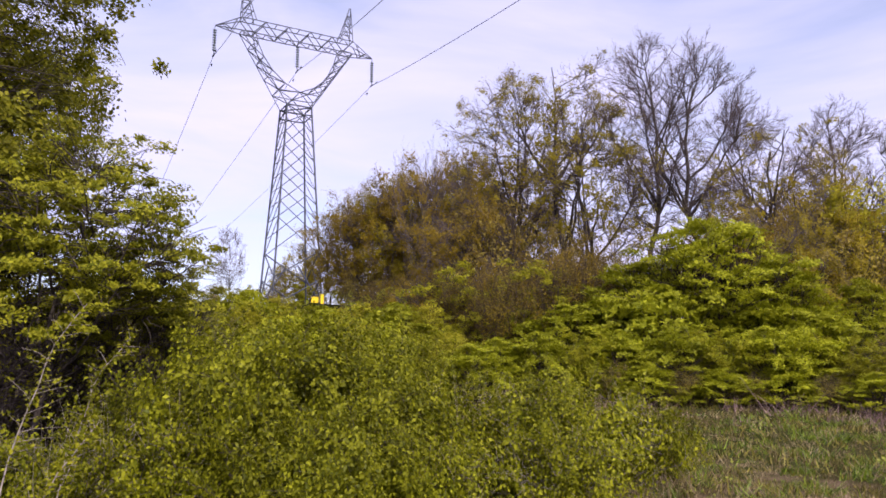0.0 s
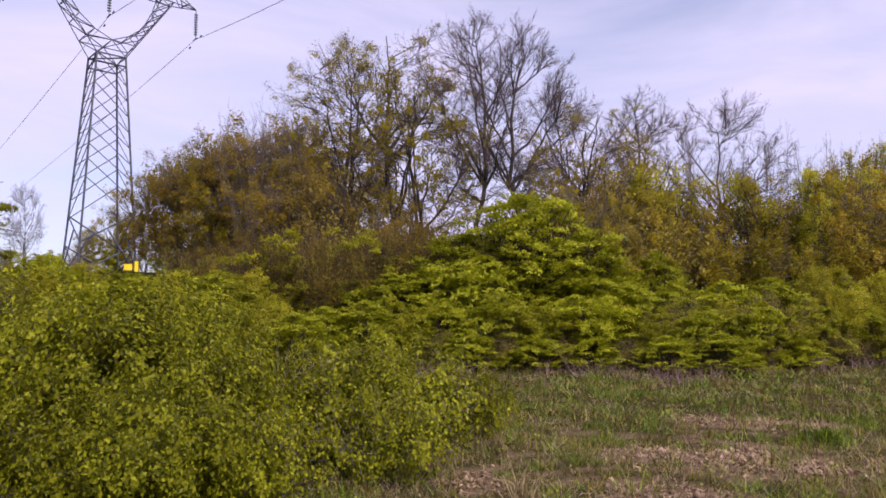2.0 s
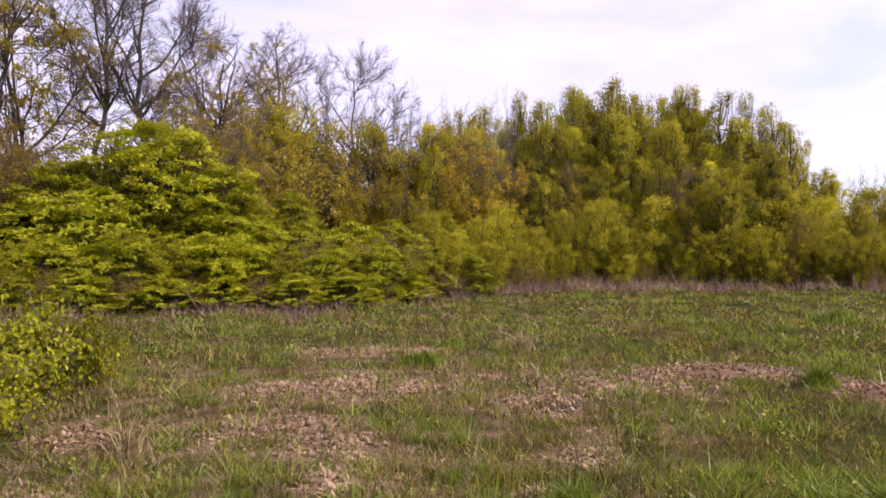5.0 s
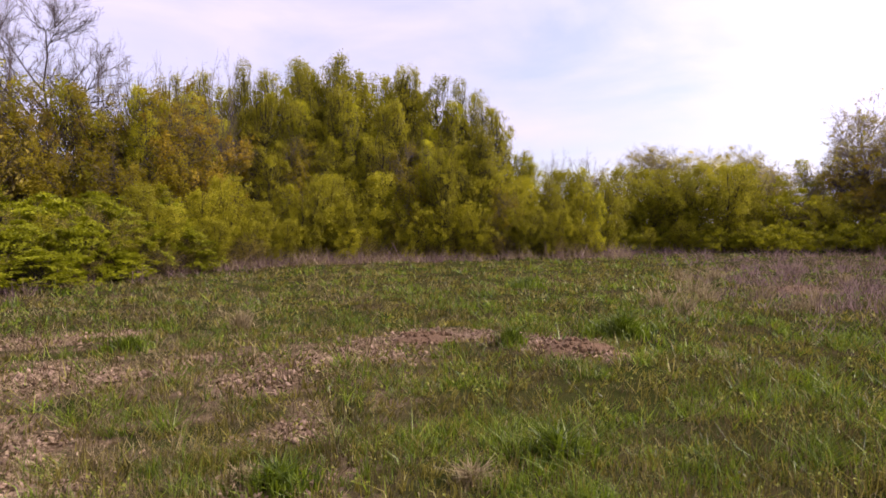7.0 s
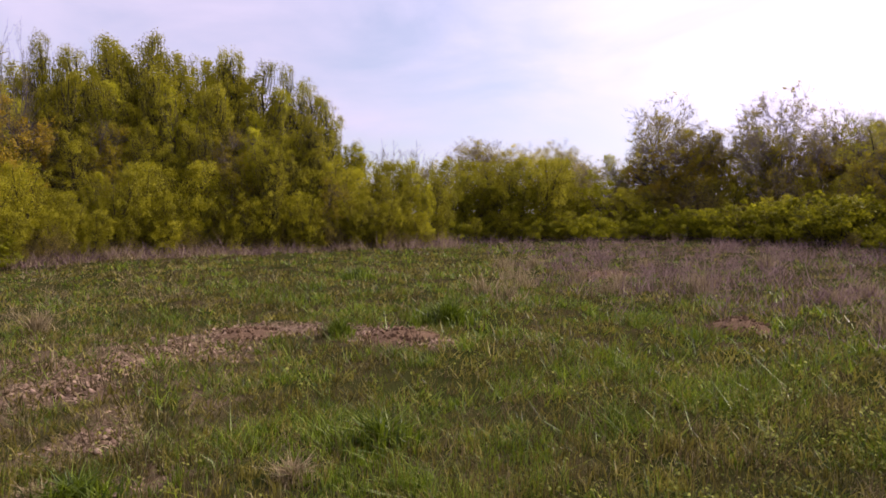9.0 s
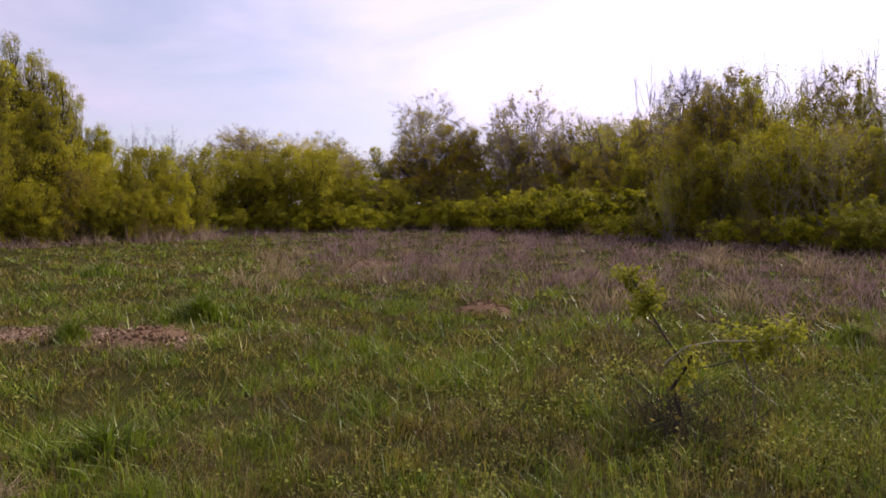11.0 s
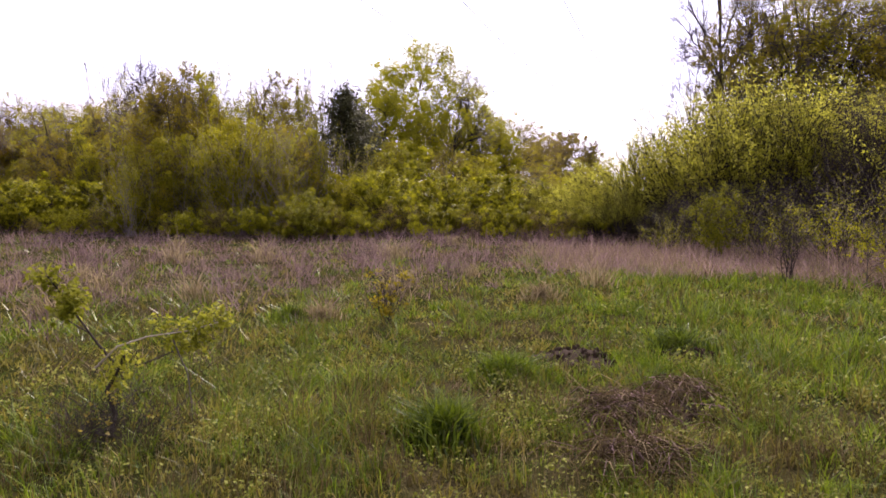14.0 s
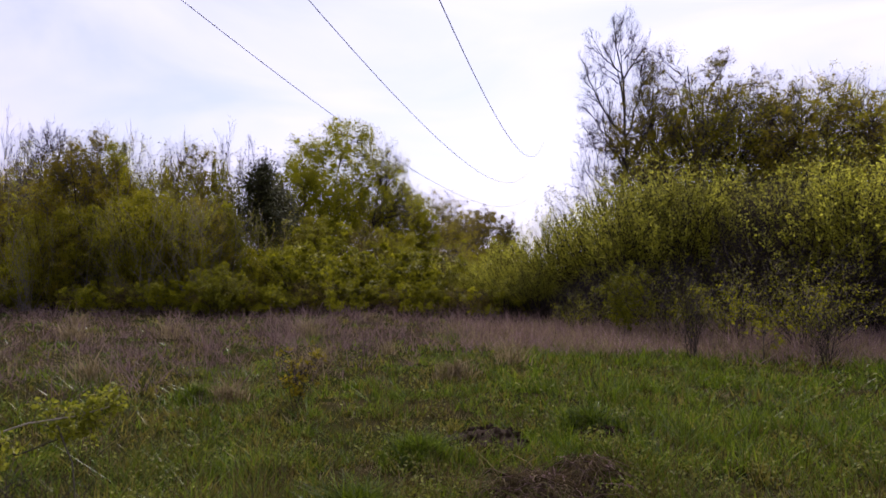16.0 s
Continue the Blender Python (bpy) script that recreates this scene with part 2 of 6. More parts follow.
def land(x, y):
    """Height of the ground: a flat meadow that climbs to a bank on the pylon's side."""
    x, y = np.asarray(x, float), np.asarray(y, float)
    d = np.hypot(x, y)
    az = np.degrees(np.arctan2(x, y))
    bank = 4.4 * smooth(13, 52, d) * (1 - smooth(-4, 16, az)) * smooth(-120, -70, az)
    rough = 0.035 * np.sin(x * 1.7 + 0.6) * np.sin(y * 1.3) + 0.025 * np.sin(x * 0.63 + y * 0.81)
    return bank + rough * (1 - smooth(60, 200, d))


def unit(v):
    return v / np.maximum(np.linalg.norm(v, axis=-1, keepdims=True), 1e-9)


def sprout(rng, start, way, length, n, wander, up):
    """Curving shoots: (b, n, 3) points from starts, ways and lengths; up bends them towards (or, negative, away from) the sky."""
    pts = np.empty((len(start), n, 3))
    pts[:, 0] = start
    d = unit(way)
    for i in range(1, n):
        d = unit(d + rng.normal(0, wander, d.shape) + np.array((0, 0, up)))
        pts[:, i] = pts[:, i - 1] + d * (length / (n - 1))[:, None]
    return pts


def fork(rng, pts, length, count, ratio, angle, t0, t1, taper, flat=0.0):
    """Starts, ways and lengths of count children along each shoot."""
    b, n, _ = pts.shape
    i = np.repeat(np.arange(b), count)
    t = t0 + (t1 - t0) * (np.tile(np.arange(count), b) + rng.random(b * count)) / count
    f = np.clip(t * (n - 1), 0, n - 1.001)
    k = f.astype(int)
    w = (f - k)[:, None]
    start = pts[i, k] * (1 - w) + pts[i, k + 1] * w
    tang = unit(pts[i, k + 1] - pts[i, k])
    side = unit(np.cross(tang, rng.normal(0, 1, tang.shape)))
    a = np.radians(angle * (0.75 + 0.5 * rng.random(len(i))))[:, None]
    way = np.cos(a) * tang + np.sin(a) * side
    way[:, 2] *= 1 - flat
    reach = length[i] * ratio * (0.7 + 0.6 * rng.random(len(i))) * (1 - taper * (t - t0) / (t1 - t0 + 1e-9))
    return start, unit(way), reach


def tubes(pts, r0, r1, sides):
    """Vertices and quads of tapering tubes along shoots."""
    b, n, _ = pts.shape
    tang = unit(np.gradient(pts, axis=1))
    ref = np.where(np.abs(tang[:, :1, 2:3]) > 0.9, np.array((1.0, 0, 0)), np.array((0, 0, 1.0)))
    u = unit(np.cross(tang, ref))
    v = np.cross(tang, u)
    rad = r0[:, None] + (r1 - r0)[:, None] * np.linspace(0, 1, n)[None]
    a = np.linspace(0, 2 * np.pi, sides, endpoint=False)
    ring = pts[:, :, None] + rad[:, :, None, None] * (np.cos(a)[None, None, :, None] * u[:, :, None] + np.sin(a)[None, None, :, None] * v[:, :, None])
    idx = np.arange(b * n * sides).reshape(b, n, sides)
    q = np.stack([idx[:, :-1], np.roll(idx, -1, 2)[:, :-1], np.roll(idx, -1, 2)[:, 1:], idx[:, 1:]], -1)
    return ring.reshape(-1, 3), q.reshape(-1, 4)


def join(parts):
    vs, fs, o = [], [], 0
    for v, f in parts:
        vs.append(v)
        fs.append(f + o)
        o += len(v)
    return np.concatenate(vs), np.concatenate(fs)


def leaves(rng, at, size, up=0.4, slim=0.55, diamond=False, hang=0.0, face=None, jitter=0.42):
    """Leaves at the given points, each an island: a triangle, or a folded diamond of two for plants close by.
    face: the way that each one's spray or clump faces."""
    n = len(at)
    axis = unit(rng.normal(0, 1, (n, 3)) + np.array((0, 0, -hang)))
    if face is None:
        nor = unit(rng.normal(0, 1, (n, 3)) * (1 - up) + np.array((0, 0, 1)) * up)
    else:
        nor = unit(face + rng.normal(0, jitter, (n, 3)))
    side = unit(np.cross(axis, nor))
    axis = unit(np.cross(nor, side))
    s = (size * (0.6 + 0.8 * rng.random(n)))[:, None]
    if diamond:
        lift = nor * s * 0.12
        v = np.stack([at, at + axis * s * 0.45 + side * s * slim * 0.5 + lift, at + axis * s, at + axis * s * 0.45 - side * s * slim * 0.5 + lift], 1)
        i = np.arange(n)[:, None] * 4
        return v.reshape(-1, 3), np.concatenate([i + [0, 1, 2], i + [0, 2, 3]])
    v = np.stack([at, at + axis * s + side * s * slim * 0.6, at + axis * s * 0.75 - side * s * slim * 0.7], 1)
    return v.reshape(-1, 3), np.arange(3 * n).reshape(-1, 3)


def along(rng, pts, count, t0=0.2):
    """Random places along shoots."""
    b, n, _ = pts.shape
    i = rng.integers(0, b, count)
    f = np.clip((t0 + (1 - t0) * rng.random(count)) * (n - 1), 0, n - 1.001)
    k = f.astype(int)
    w = (f - k)[:, None]
    return pts[i, k] * (1 - w) + pts[i, k + 1] * w


def foliage(rng, heart, way, count, size, bunch, squash=0.8, up=0.35, slim=0.6, diamond=False, hang=0.0, tight=0.6):
    """Leaves in clumps round the hearts; those of one clump face much the same way."""
    n = len(heart)
    pick = rng.integers(0, n, count)
    spread = bunch * (0.45 + 0.9 * rng.random(n) ** 1.5)[pick][:, None]
    at = heart[pick] + unit(rng.normal(0, 1, (count, 3))) * spread * (rng.random((count, 1)) ** tight) * np.array((1, 1, squash))
    face = unit(0.7 * way + np.array((0, 0, up)) + rng.normal(0, 0.35, (n, 3)))[pick]
    at[:, 2] = np.maximum(at[:, 2], 0.03)
    return at, leaves(rng, at, size, up, slim, diamond, hang, face)


HABITS = {
    # stems, tilt of stems, levels of (children, ratio, angle, from, to, taper, wander, up), flatness
    "round": (1, 4, [(12, 0.50, 55, 0.22, 0.98, 0.5, 0.12, 0.07), (7, 0.46, 42, 0.25, 1.0, 0.3, 0.16, 0.05), (5, 0.45, 42, 0.2, 1.0, 0.2, 0.2, 0.03)], 0.0),
    "upright": (5, 10, [(10, 0.34, 26, 0.08, 0.98, 0.35, 0.09, 0.12), (6, 0.46, 30, 0.15, 1.0, 0.3, 0.13, 0.10), (3, 0.5, 32, 0.2, 1.0, 0.2, 0.16, 0.08)], 0.0),
    "shrub": (13, 30, [(7, 0.46, 38, 0.08, 0.98, 0.35, 0.14, 0.05), (5, 0.48, 42, 0.15, 1.0, 0.3, 0.18, 0.03)], 0.0),
    "canes": (6, 20, [(4, 0.30, 35, 0.35, 0.95, 0.3, 0.1, 0.02)], 0.0),
}
TALL = {}


def plant(name, seed, habit, height, girth, bark, leaf, count, size, trunk=0.02, up=0.35, diamond=False, bunch=0.35, clumps=0.05, squash=0.8, twig=None, sides=6, lean=(0.0, 0.0), hang=0.0, slim=0.6, leader=0.9):
    """A tree or shrub at the origin: wood, a haze of twigs where it shows as such, and a crown of single leaves in clumps. girth: width of the crown."""
    rng = np.random.default_rng(seed)
    stems, tilt, levels, flat = HABITS[habit]
    root = new(name)
    TALL[root.name] = height
    a = (np.arange(stems) + rng.random(stems)) / stems * 2 * np.pi
    t = np.radians(tilt) * (0.3 + 0.9 * rng.random(stems))
    way = np.stack([np.sin(t) * np.cos(a) + lean[0], np.sin(t) * np.sin(a) + lean[1], np.cos(t)], -1)
    foot = np.stack([np.cos(a), np.sin(a), 0 * a], -1) * (0.03 * girth if stems > 1 else 0) + np.array((0, 0, -0.06))
    length = height * (0.72 + 0.25 * rng.random(stems)) if stems > 1 else np.array([height * leader])
    pts = sprout(rng, foot, way, length, 9, 0.07, 0.05)
    rad = np.full(stems, height * trunk / (stems ** 0.5))
    wood, fine, tips = [tubes(pts, rad, rad * 0.22, sides)], [], []
    for lv, (n, ratio, ang, t0, t1, taper, wander, lift) in enumerate(levels):
        start, w, ln = fork(rng, pts, length, n, ratio, ang, t0, t1, taper, flat)
        rad = np.maximum(np.repeat(rad, n) * 0.42, 0.0008 + 0.0007 * height)
        last = lv == len(levels) - 1
        pts = sprout(rng, start, w, ln, 3 if last else 5, wander, lift)
        keep = slice(None) if twig or not last else slice(None, None, 3)
        (fine if last else wood).append(tubes(pts[keep], rad[keep], rad[keep] * 0.35, 4 if lv == 0 else 3))
        tips.append(pts)
        length = ln
    # spread the crown to its true width and height
    allp = tips[-1].reshape(-1, 3)
    wide = np.percentile(np.abs(allp[:, :2] - allp[:, :2].mean(0)), 97) * 2 + 1e-6
    k = np.array((girth / wide, girth / wide, height / np.percentile(allp[:, 2], 99.3)))
    wv, wf = join(wood + ([] if twig else fine))
    part("trunk" if stems <= 2 else "wood", mesh_np("wood", wv * k, wf), bark, root)
    if twig:
        fv, ff = join(fine)
        tagged(part("twig_crown", mesh_np("twig_crown", fv * k, ff), twig, root), kind="stuff")
    if count:
        nb = max(20, int(count * clumps))
        heart = along(rng, tips[-1], nb, 0.1)
        if len(tips) > 1:
            heart = np.concatenate([heart, along(rng, tips[-2], nb // 4, 0.4)])
        heart = heart * k
        at, (v, f) = foliage(rng, heart, unit(heart - np.array((0, 0, 0.35 * height))), count, size, bunch, squash, up, slim, diamond, hang)
        if count > 1000:
            TALL[root.name] = float(np.percentile(at[:, 2], 99.7))
        part("crown", mesh_np("leaves", v, f), leaf, root)
    return root


def bow(rng, a, b, lead, n, wander):
    """Curved boughs from a to b that set out along lead: (k, n, 3) points."""
    t = np.linspace(0, 1, n)[None, :, None]
    reach = np.linalg.norm(b - a, axis=1)[:, None]
    c = (a + lead * reach * 0.5)[:, None]
    p = (1 - t) ** 2 * a[:, None] + 2 * t * (1 - t) * c + t * t * b[:, None]
    wob = np.cumsum(rng.normal(0, 1, p.shape), 1) * (reach * wander)[:, None]
    return p + wob * t * (1.15 - t)


def crowned(name, seed, height, girth, base, bark, leaf, count, size, trunk=0.016, stems=1, limbs=10, boughs=110, sprays=7, twigs=4, twiglets=0, fine=None, bunch=0.4, clumps=0.04, squash=0.8, up=0.35, diamond=False, slim=0.6, lift=0.06, flat=0.0, thick=0.006, hollow=0.45, point=0.0, reach=2.4, wander=0.2, bulk=0.11, vase=False):
    """A tree whose limbs fill a rounded crown. base: the share of the height that is bare below the crown; point: how far the crown narrows upwards;
    vase: limbs that climb steeply and open out, in place of spreading ones."""
    rng = np.random.default_rng(seed)
    root = new(name)
    half = height * (1 - base) / 2
    mid = np.array((0, 0, height * base + half))

    def aims(n, r0, r1, low):
        d = rng.normal(0, 1, (4 * n, 3))
        d = unit(d)
        d = d[d[:, 2] > low][:n]
        r = (r0 + (r1 - r0) * rng.random(len(d)) ** 0.6)[:, None]
        q = d * r * np.array((girth / 2, girth / 2, half))
        q[:, :2] *= (1 - point * np.clip(q[:, 2:] / half, -0.4, 1)) * (0.9 + 0.14 * np.sin(3 * np.arctan2(q[:, 1], q[:, 0]) + seed) * (1 - np.abs(q[:, 2:].ravel() / half)))[:, None]
        return q + mid

    a = (np.arange(stems) + rng.random(stems)) / stems * 2 * np.pi
    foot = np.stack([np.cos(a), np.sin(a), 0 * a], -1) * (0.03 * girth if stems > 1 else 0.0) + np.array((0, 0, -0.08))
    top = np.stack([np.cos(a), np.sin(a), 0 * a], -1) * girth * (0.2 if stems > 1 else 0.05) + np.array((0, 0, height * 0.84))
    stem = bow(rng, foot, top, np.tile((0.0, 0.0, 1.0), (stems, 1)), 11, 0.05)
    r_stem = np.full(stems, height * trunk / stems**0.5)
    wood = [tubes(stem, r_stem, r_stem * 0.2, 7)]
    # main limbs leave the stems and climb outwards
    to = aims(limbs, 0.6, 0.9, -0.35)
    si = rng.integers(0, stems, len(to))
    out = np.linalg.norm(to[:, :2], axis=1)
    z0 = np.clip(to[:, 2] - (0.7 + 0.6 * rng.random(len(to))) * out * (1.35 if vase else 1.0), height * base * 0.6 + 0.05 * height, height * 0.8)
    f = np.clip(z0 / (height * 0.84) * 10, 0, 9.9)
    k = f.astype(int)
    w = (f - k)[:, None]
    a0 = stem[si, k] * (1 - w) + stem[si, k + 1] * w
    lead = unit(unit(to - a0) * np.array((1, 1, 0.3)) + np.array((0, 0, 0.5 - flat)))
    if vase:
        lead = unit(unit(to - a0) + unit((to - a0) * np.array((1, 1, 0))) * 0.15)
    limb = bow(rng, a0, to, lead, 9, 0.05)
    r_limb = r_stem[si] * (0.55 - 0.35 * k / 10)
    wood.append(tubes(limb, r_limb, r_limb * 0.35, 5))
    # boughs reach from the nearest limb to every side of the crown
    to = aims(boughs, hollow, 1.0, -0.8)
    nodes = np.concatenate([limb[:, 2:8].reshape(-1, 3), stem[:, 4:].reshape(-1, 3)])
    gap = np.linalg.norm(to[:, None] - nodes[None], axis=2) + 1.2 * np.maximum(0, nodes[None, :, 2] - to[:, None, 2] + (0.07 if vase else 0.03) * height)
    near = nodes[np.argmin(gap, 1)]
    lead = unit(unit(to - near) + np.array((0, 0, 0.35 - flat)))
    if vase:
        lead = unit(unit(to - near) + rng.normal(0, 0.2, near.shape))
    bough = bow(rng, near, to, lead, 7, 0.05)
    r_b = np.full(len(to), height * trunk * bulk)
    wood.append(tubes(bough, r_b, r_b * 0.35, 4))
    length = np.full(len(to), reach)
    haze, tips, pts, rad = [], [], bough, r_b
    for lv, n in enumerate([v for v in (sprays, twigs, twiglets) if v]):
        start, way, length = fork(rng, pts, length, n, (0.5, 0.62, 0.62)[lv], (40, 38, 36)[lv], 0.3, 1.0, 0.2, flat)
        way = unit(way + unit(start - mid) * np.array((1, 1, 0.6)) * 0.25)
        pts = sprout(rng, start, way, length, (4, 3, 2)[lv], wander, lift)
        r = np.full(len(pts), thick * (1.5, 1.0, 0.75)[lv])
        haze.append(tubes(pts, r, r * 0.5, 3))
        tips.append(pts)
    wv, wf = join(wood + ([] if fine else haze[:1]))
    part("trunk", mesh_np("wood", wv, wf), bark, root)
    if fine:
        fv, ff = join(haze)
        tagged(part("twig_crown", mesh_np("twig_crown", fv, ff), fine, root), kind="stuff")
    TALL[root.name] = float(np.percentile(tips[-1][..., 2], 99.5))
    if count:
        heart = along(rng, tips[-1], max(20, int(count * clumps)), 0.1)
        _, (v, f) = foliage(rng, heart, unit(heart - mid), count, size, bunch, squash, up, slim, diamond)
        part("crown", mesh_np("leaves", v, f), leaf, root)
    return root


def rodded(name, seed, height, girth, bark, leaf, rods, shoots, count, size, leaf_from=0.3, low=0.25, stems=0, twig=None, thick=0.010, rough=0.10, fluff=0.09, shoot=0.3, angle=26, skew=0.5, slim=0.5, diamond=False, rise=0.4, lobes=0.12, ragged=0.25):
    """A shrub of rods that radiate from its foot to a dome, or with stems a tree of upright plumes. low: the height of the dome's rim;
    leaf_from: the bare share of a rod; skew under 0.5 puts more rods at the rim."""
    rng = np.random.default_rng(seed)
    root = new(name)
    a = rng.random(rods) * 2 * np.pi
    s = rng.random(rods) ** skew
    lobe = 1 + lobes * np.sin(3 * a + seed) + 0.6 * lobes * np.sin(7 * a + 2.3 * seed)
    grow = 1.02 - ragged * rng.random(rods)
    end = np.stack([np.cos(a) * s * girth / 2 * lobe, np.sin(a) * s * girth / 2 * lobe, height * (low + (1 - low) * np.sqrt(1 - 0.98 * s * s)) * grow], -1)
    wood = []
    if stems:
        b = (np.arange(stems) + rng.random(stems)) / stems * 2 * np.pi
        out = np.stack([np.cos(b), np.sin(b), 0 * b], -1)
        foot = out * 0.04 * girth + np.array((0, 0, -0.08))
        stem = bow(rng, foot, out * 0.2 * girth * (0.4 + rng.random((stems, 1))) + np.array((0, 0, 0.88 * height)), np.tile((0.0, 0.0, 1.0), (stems, 1)), 11, 0.03)
        r = np.full(stems, height * 0.008)
        wood.append(tubes(stem, r, r * 0.3, 6))
        near = np.argmin(np.linalg.norm(end[:, None, :2] - stem[None, :, 8, :2], axis=2), 1)
        z0 = np.clip(end[:, 2] - height * rise * (0.5 + 0.8 * rng.random(rods)), 0.05 * height, 0.8 * height)
        start = stem[near, np.clip((z0 / (0.88 * height) * 10).astype(int), 0, 10)]
    else:
        start = np.stack([np.cos(a) * s, np.sin(a) * s, 0 * a], -1) * girth * 0.10 + np.array((0, 0, -0.06))
    length = np.linalg.norm(end - start, axis=1)
    lead = unit(unit(end - start) * np.array((0.6, 0.6, 1.0)) + np.array((0, 0, 0.35)))
    rod = bow(rng, start, end, lead, 7, rough)
    r = thick * (0.6 + 0.8 * rng.random(rods))
    wood.append(tubes(rod, r, r * 0.35, 4))
    st, way, ln = fork(rng, rod, length, shoots, shoot, angle, max(0.25, leaf_from), 1.0, 0.45)
    sh = sprout(rng, st, way, ln, 4, 0.10, 0.06)
    rs = np.full(len(sh), thick * 0.42)
    fine = tubes(sh, rs, rs * 0.4, 3)
    part("trunk" if stems else "wood", mesh_np("wood", *join(wood + ([] if twig else [fine]))), bark, root)
    if twig:
        tagged(part("twig_crown", mesh_np("twig_crown", *fine), twig, root), kind="stuff")
    TALL[root.name] = float(np.percentile(sh[..., 2], 99.3))
    if count:
        n1 = int(count * 0.35)
        at = np.concatenate([along(rng, rod, n1, leaf_from), along(rng, sh[rng.random(len(sh)) < 0.62], count - n1, 0.1)]) + rng.normal(0, fluff, (count, 3))
        at[:, 2] = np.maximum(at[:, 2], 0.03)
        face = unit(at - np.array((0, 0, 0.45 * height))) + np.array((0, 0, 0.35))
        part("crown", mesh_np("leaves", *leaves(rng, at, size, 0.3, slim, diamond, face=face, jitter=0.6)), leaf, root)
    return root


def plumed(name, seed, height, girth, bark, leaf, stems, count, size, foot=0.1, clumps=130):
    """A willow of upright leafy columns with rounded tops, one on each stem."""
    rng = np.random.default_rng(seed)
    root = new(name)
    b = (np.arange(stems) + 0.6 * rng.random(stems)) / stems * 2 * np.pi
    out = np.stack([np.cos(b), np.sin(b), 0 * b], -1) * (girth * 0.28 if stems > 1 else 0.0)
    tall = height * (0.80 + 0.2 * rng.random(stems))
    tall[0] = height
    stem = bow(rng, out * 0.2 + np.array((0, 0, -0.08)), out + np.stack([0 * b, 0 * b, tall * 0.97], -1), np.tile((0.0, 0.0, 1.0), (stems, 1)), 15, 0.02)
    r = np.full(stems, height * 0.0085)
    wood = [tubes(stem, r, r * 0.25, 6)]
    # twigs climb from the stem to the middle of each clump
    n = clumps * stems
    k = np.repeat(np.arange(stems), clumps)
    u = foot + (1 - foot) * rng.random(n) ** 0.8
    prof = np.where(u > 0.5, np.clip(1 - ((u - 0.5) / 0.55) ** 2, 0.05, 1) ** 0.8, 0.8 + 0.2 * u / 0.5)
    a = rng.random(n) * 2 * np.pi
    wide = girth * (0.5 if stems == 1 else 0.27) * prof * (0.35 + 0.7 * rng.random(n) ** 0.5) * (1 + 0.16 * np.sin(3 * a + 7 * u + seed))
    f = np.clip(u * 14, 0, 13.99)
    i = f.astype(int)
    axis = stem[k, i] + (stem[k, i + 1] - stem[k, i]) * (f - i)[:, None]
    way = np.stack([np.cos(a), np.sin(a), 0 * a], -1)
    heart = axis + way * wide[:, None]
    j = np.clip(i - 1 - (wide / height * 22).astype(int), 0, 14)
    twig = bow(rng, stem[k, j], heart + np.array((0, 0, 0.035 * height)), unit(way * 0.6 + np.array((0, 0, 0.7))), 5, 0.04)
    rt = np.full(n, 0.0016 * height)
    wood.append(tubes(twig, rt, rt * 0.3, 3))
    part("trunk", mesh_np("wood", *join(wood)), bark, root)
    m = count * stems
    k = m // 2
    at = along(rng, twig, m, 0.3) + rng.normal(0, 1, (m, 3)) * np.array((0.08, 0.08, 0.11))
    some = rng.integers(0, n, n // 3)
    tuft_at = twig[some, -1][rng.integers(0, len(some), k)]
    at[:k] = tuft_at + unit(rng.normal(0, 1, (k, 3))) * (0.30 * rng.random((k, 1)) ** 0.6) * np.array((1, 1, 1.2))
    at[:, 2] = np.maximum(at[:, 2], 0.03)
    face = unit((at - stem[0, 7]) * np.array((1, 1, 0.15))) + np.array((0, 0, 0.35))
    part("crown", mesh_np("leaves", *leaves(rng, at, size, 0.3, 0.5, face=face, jitter=0.6)), leaf, root)
    TALL[root.name] = float(np.percentile(at[:, 2], 99.7))
    return root


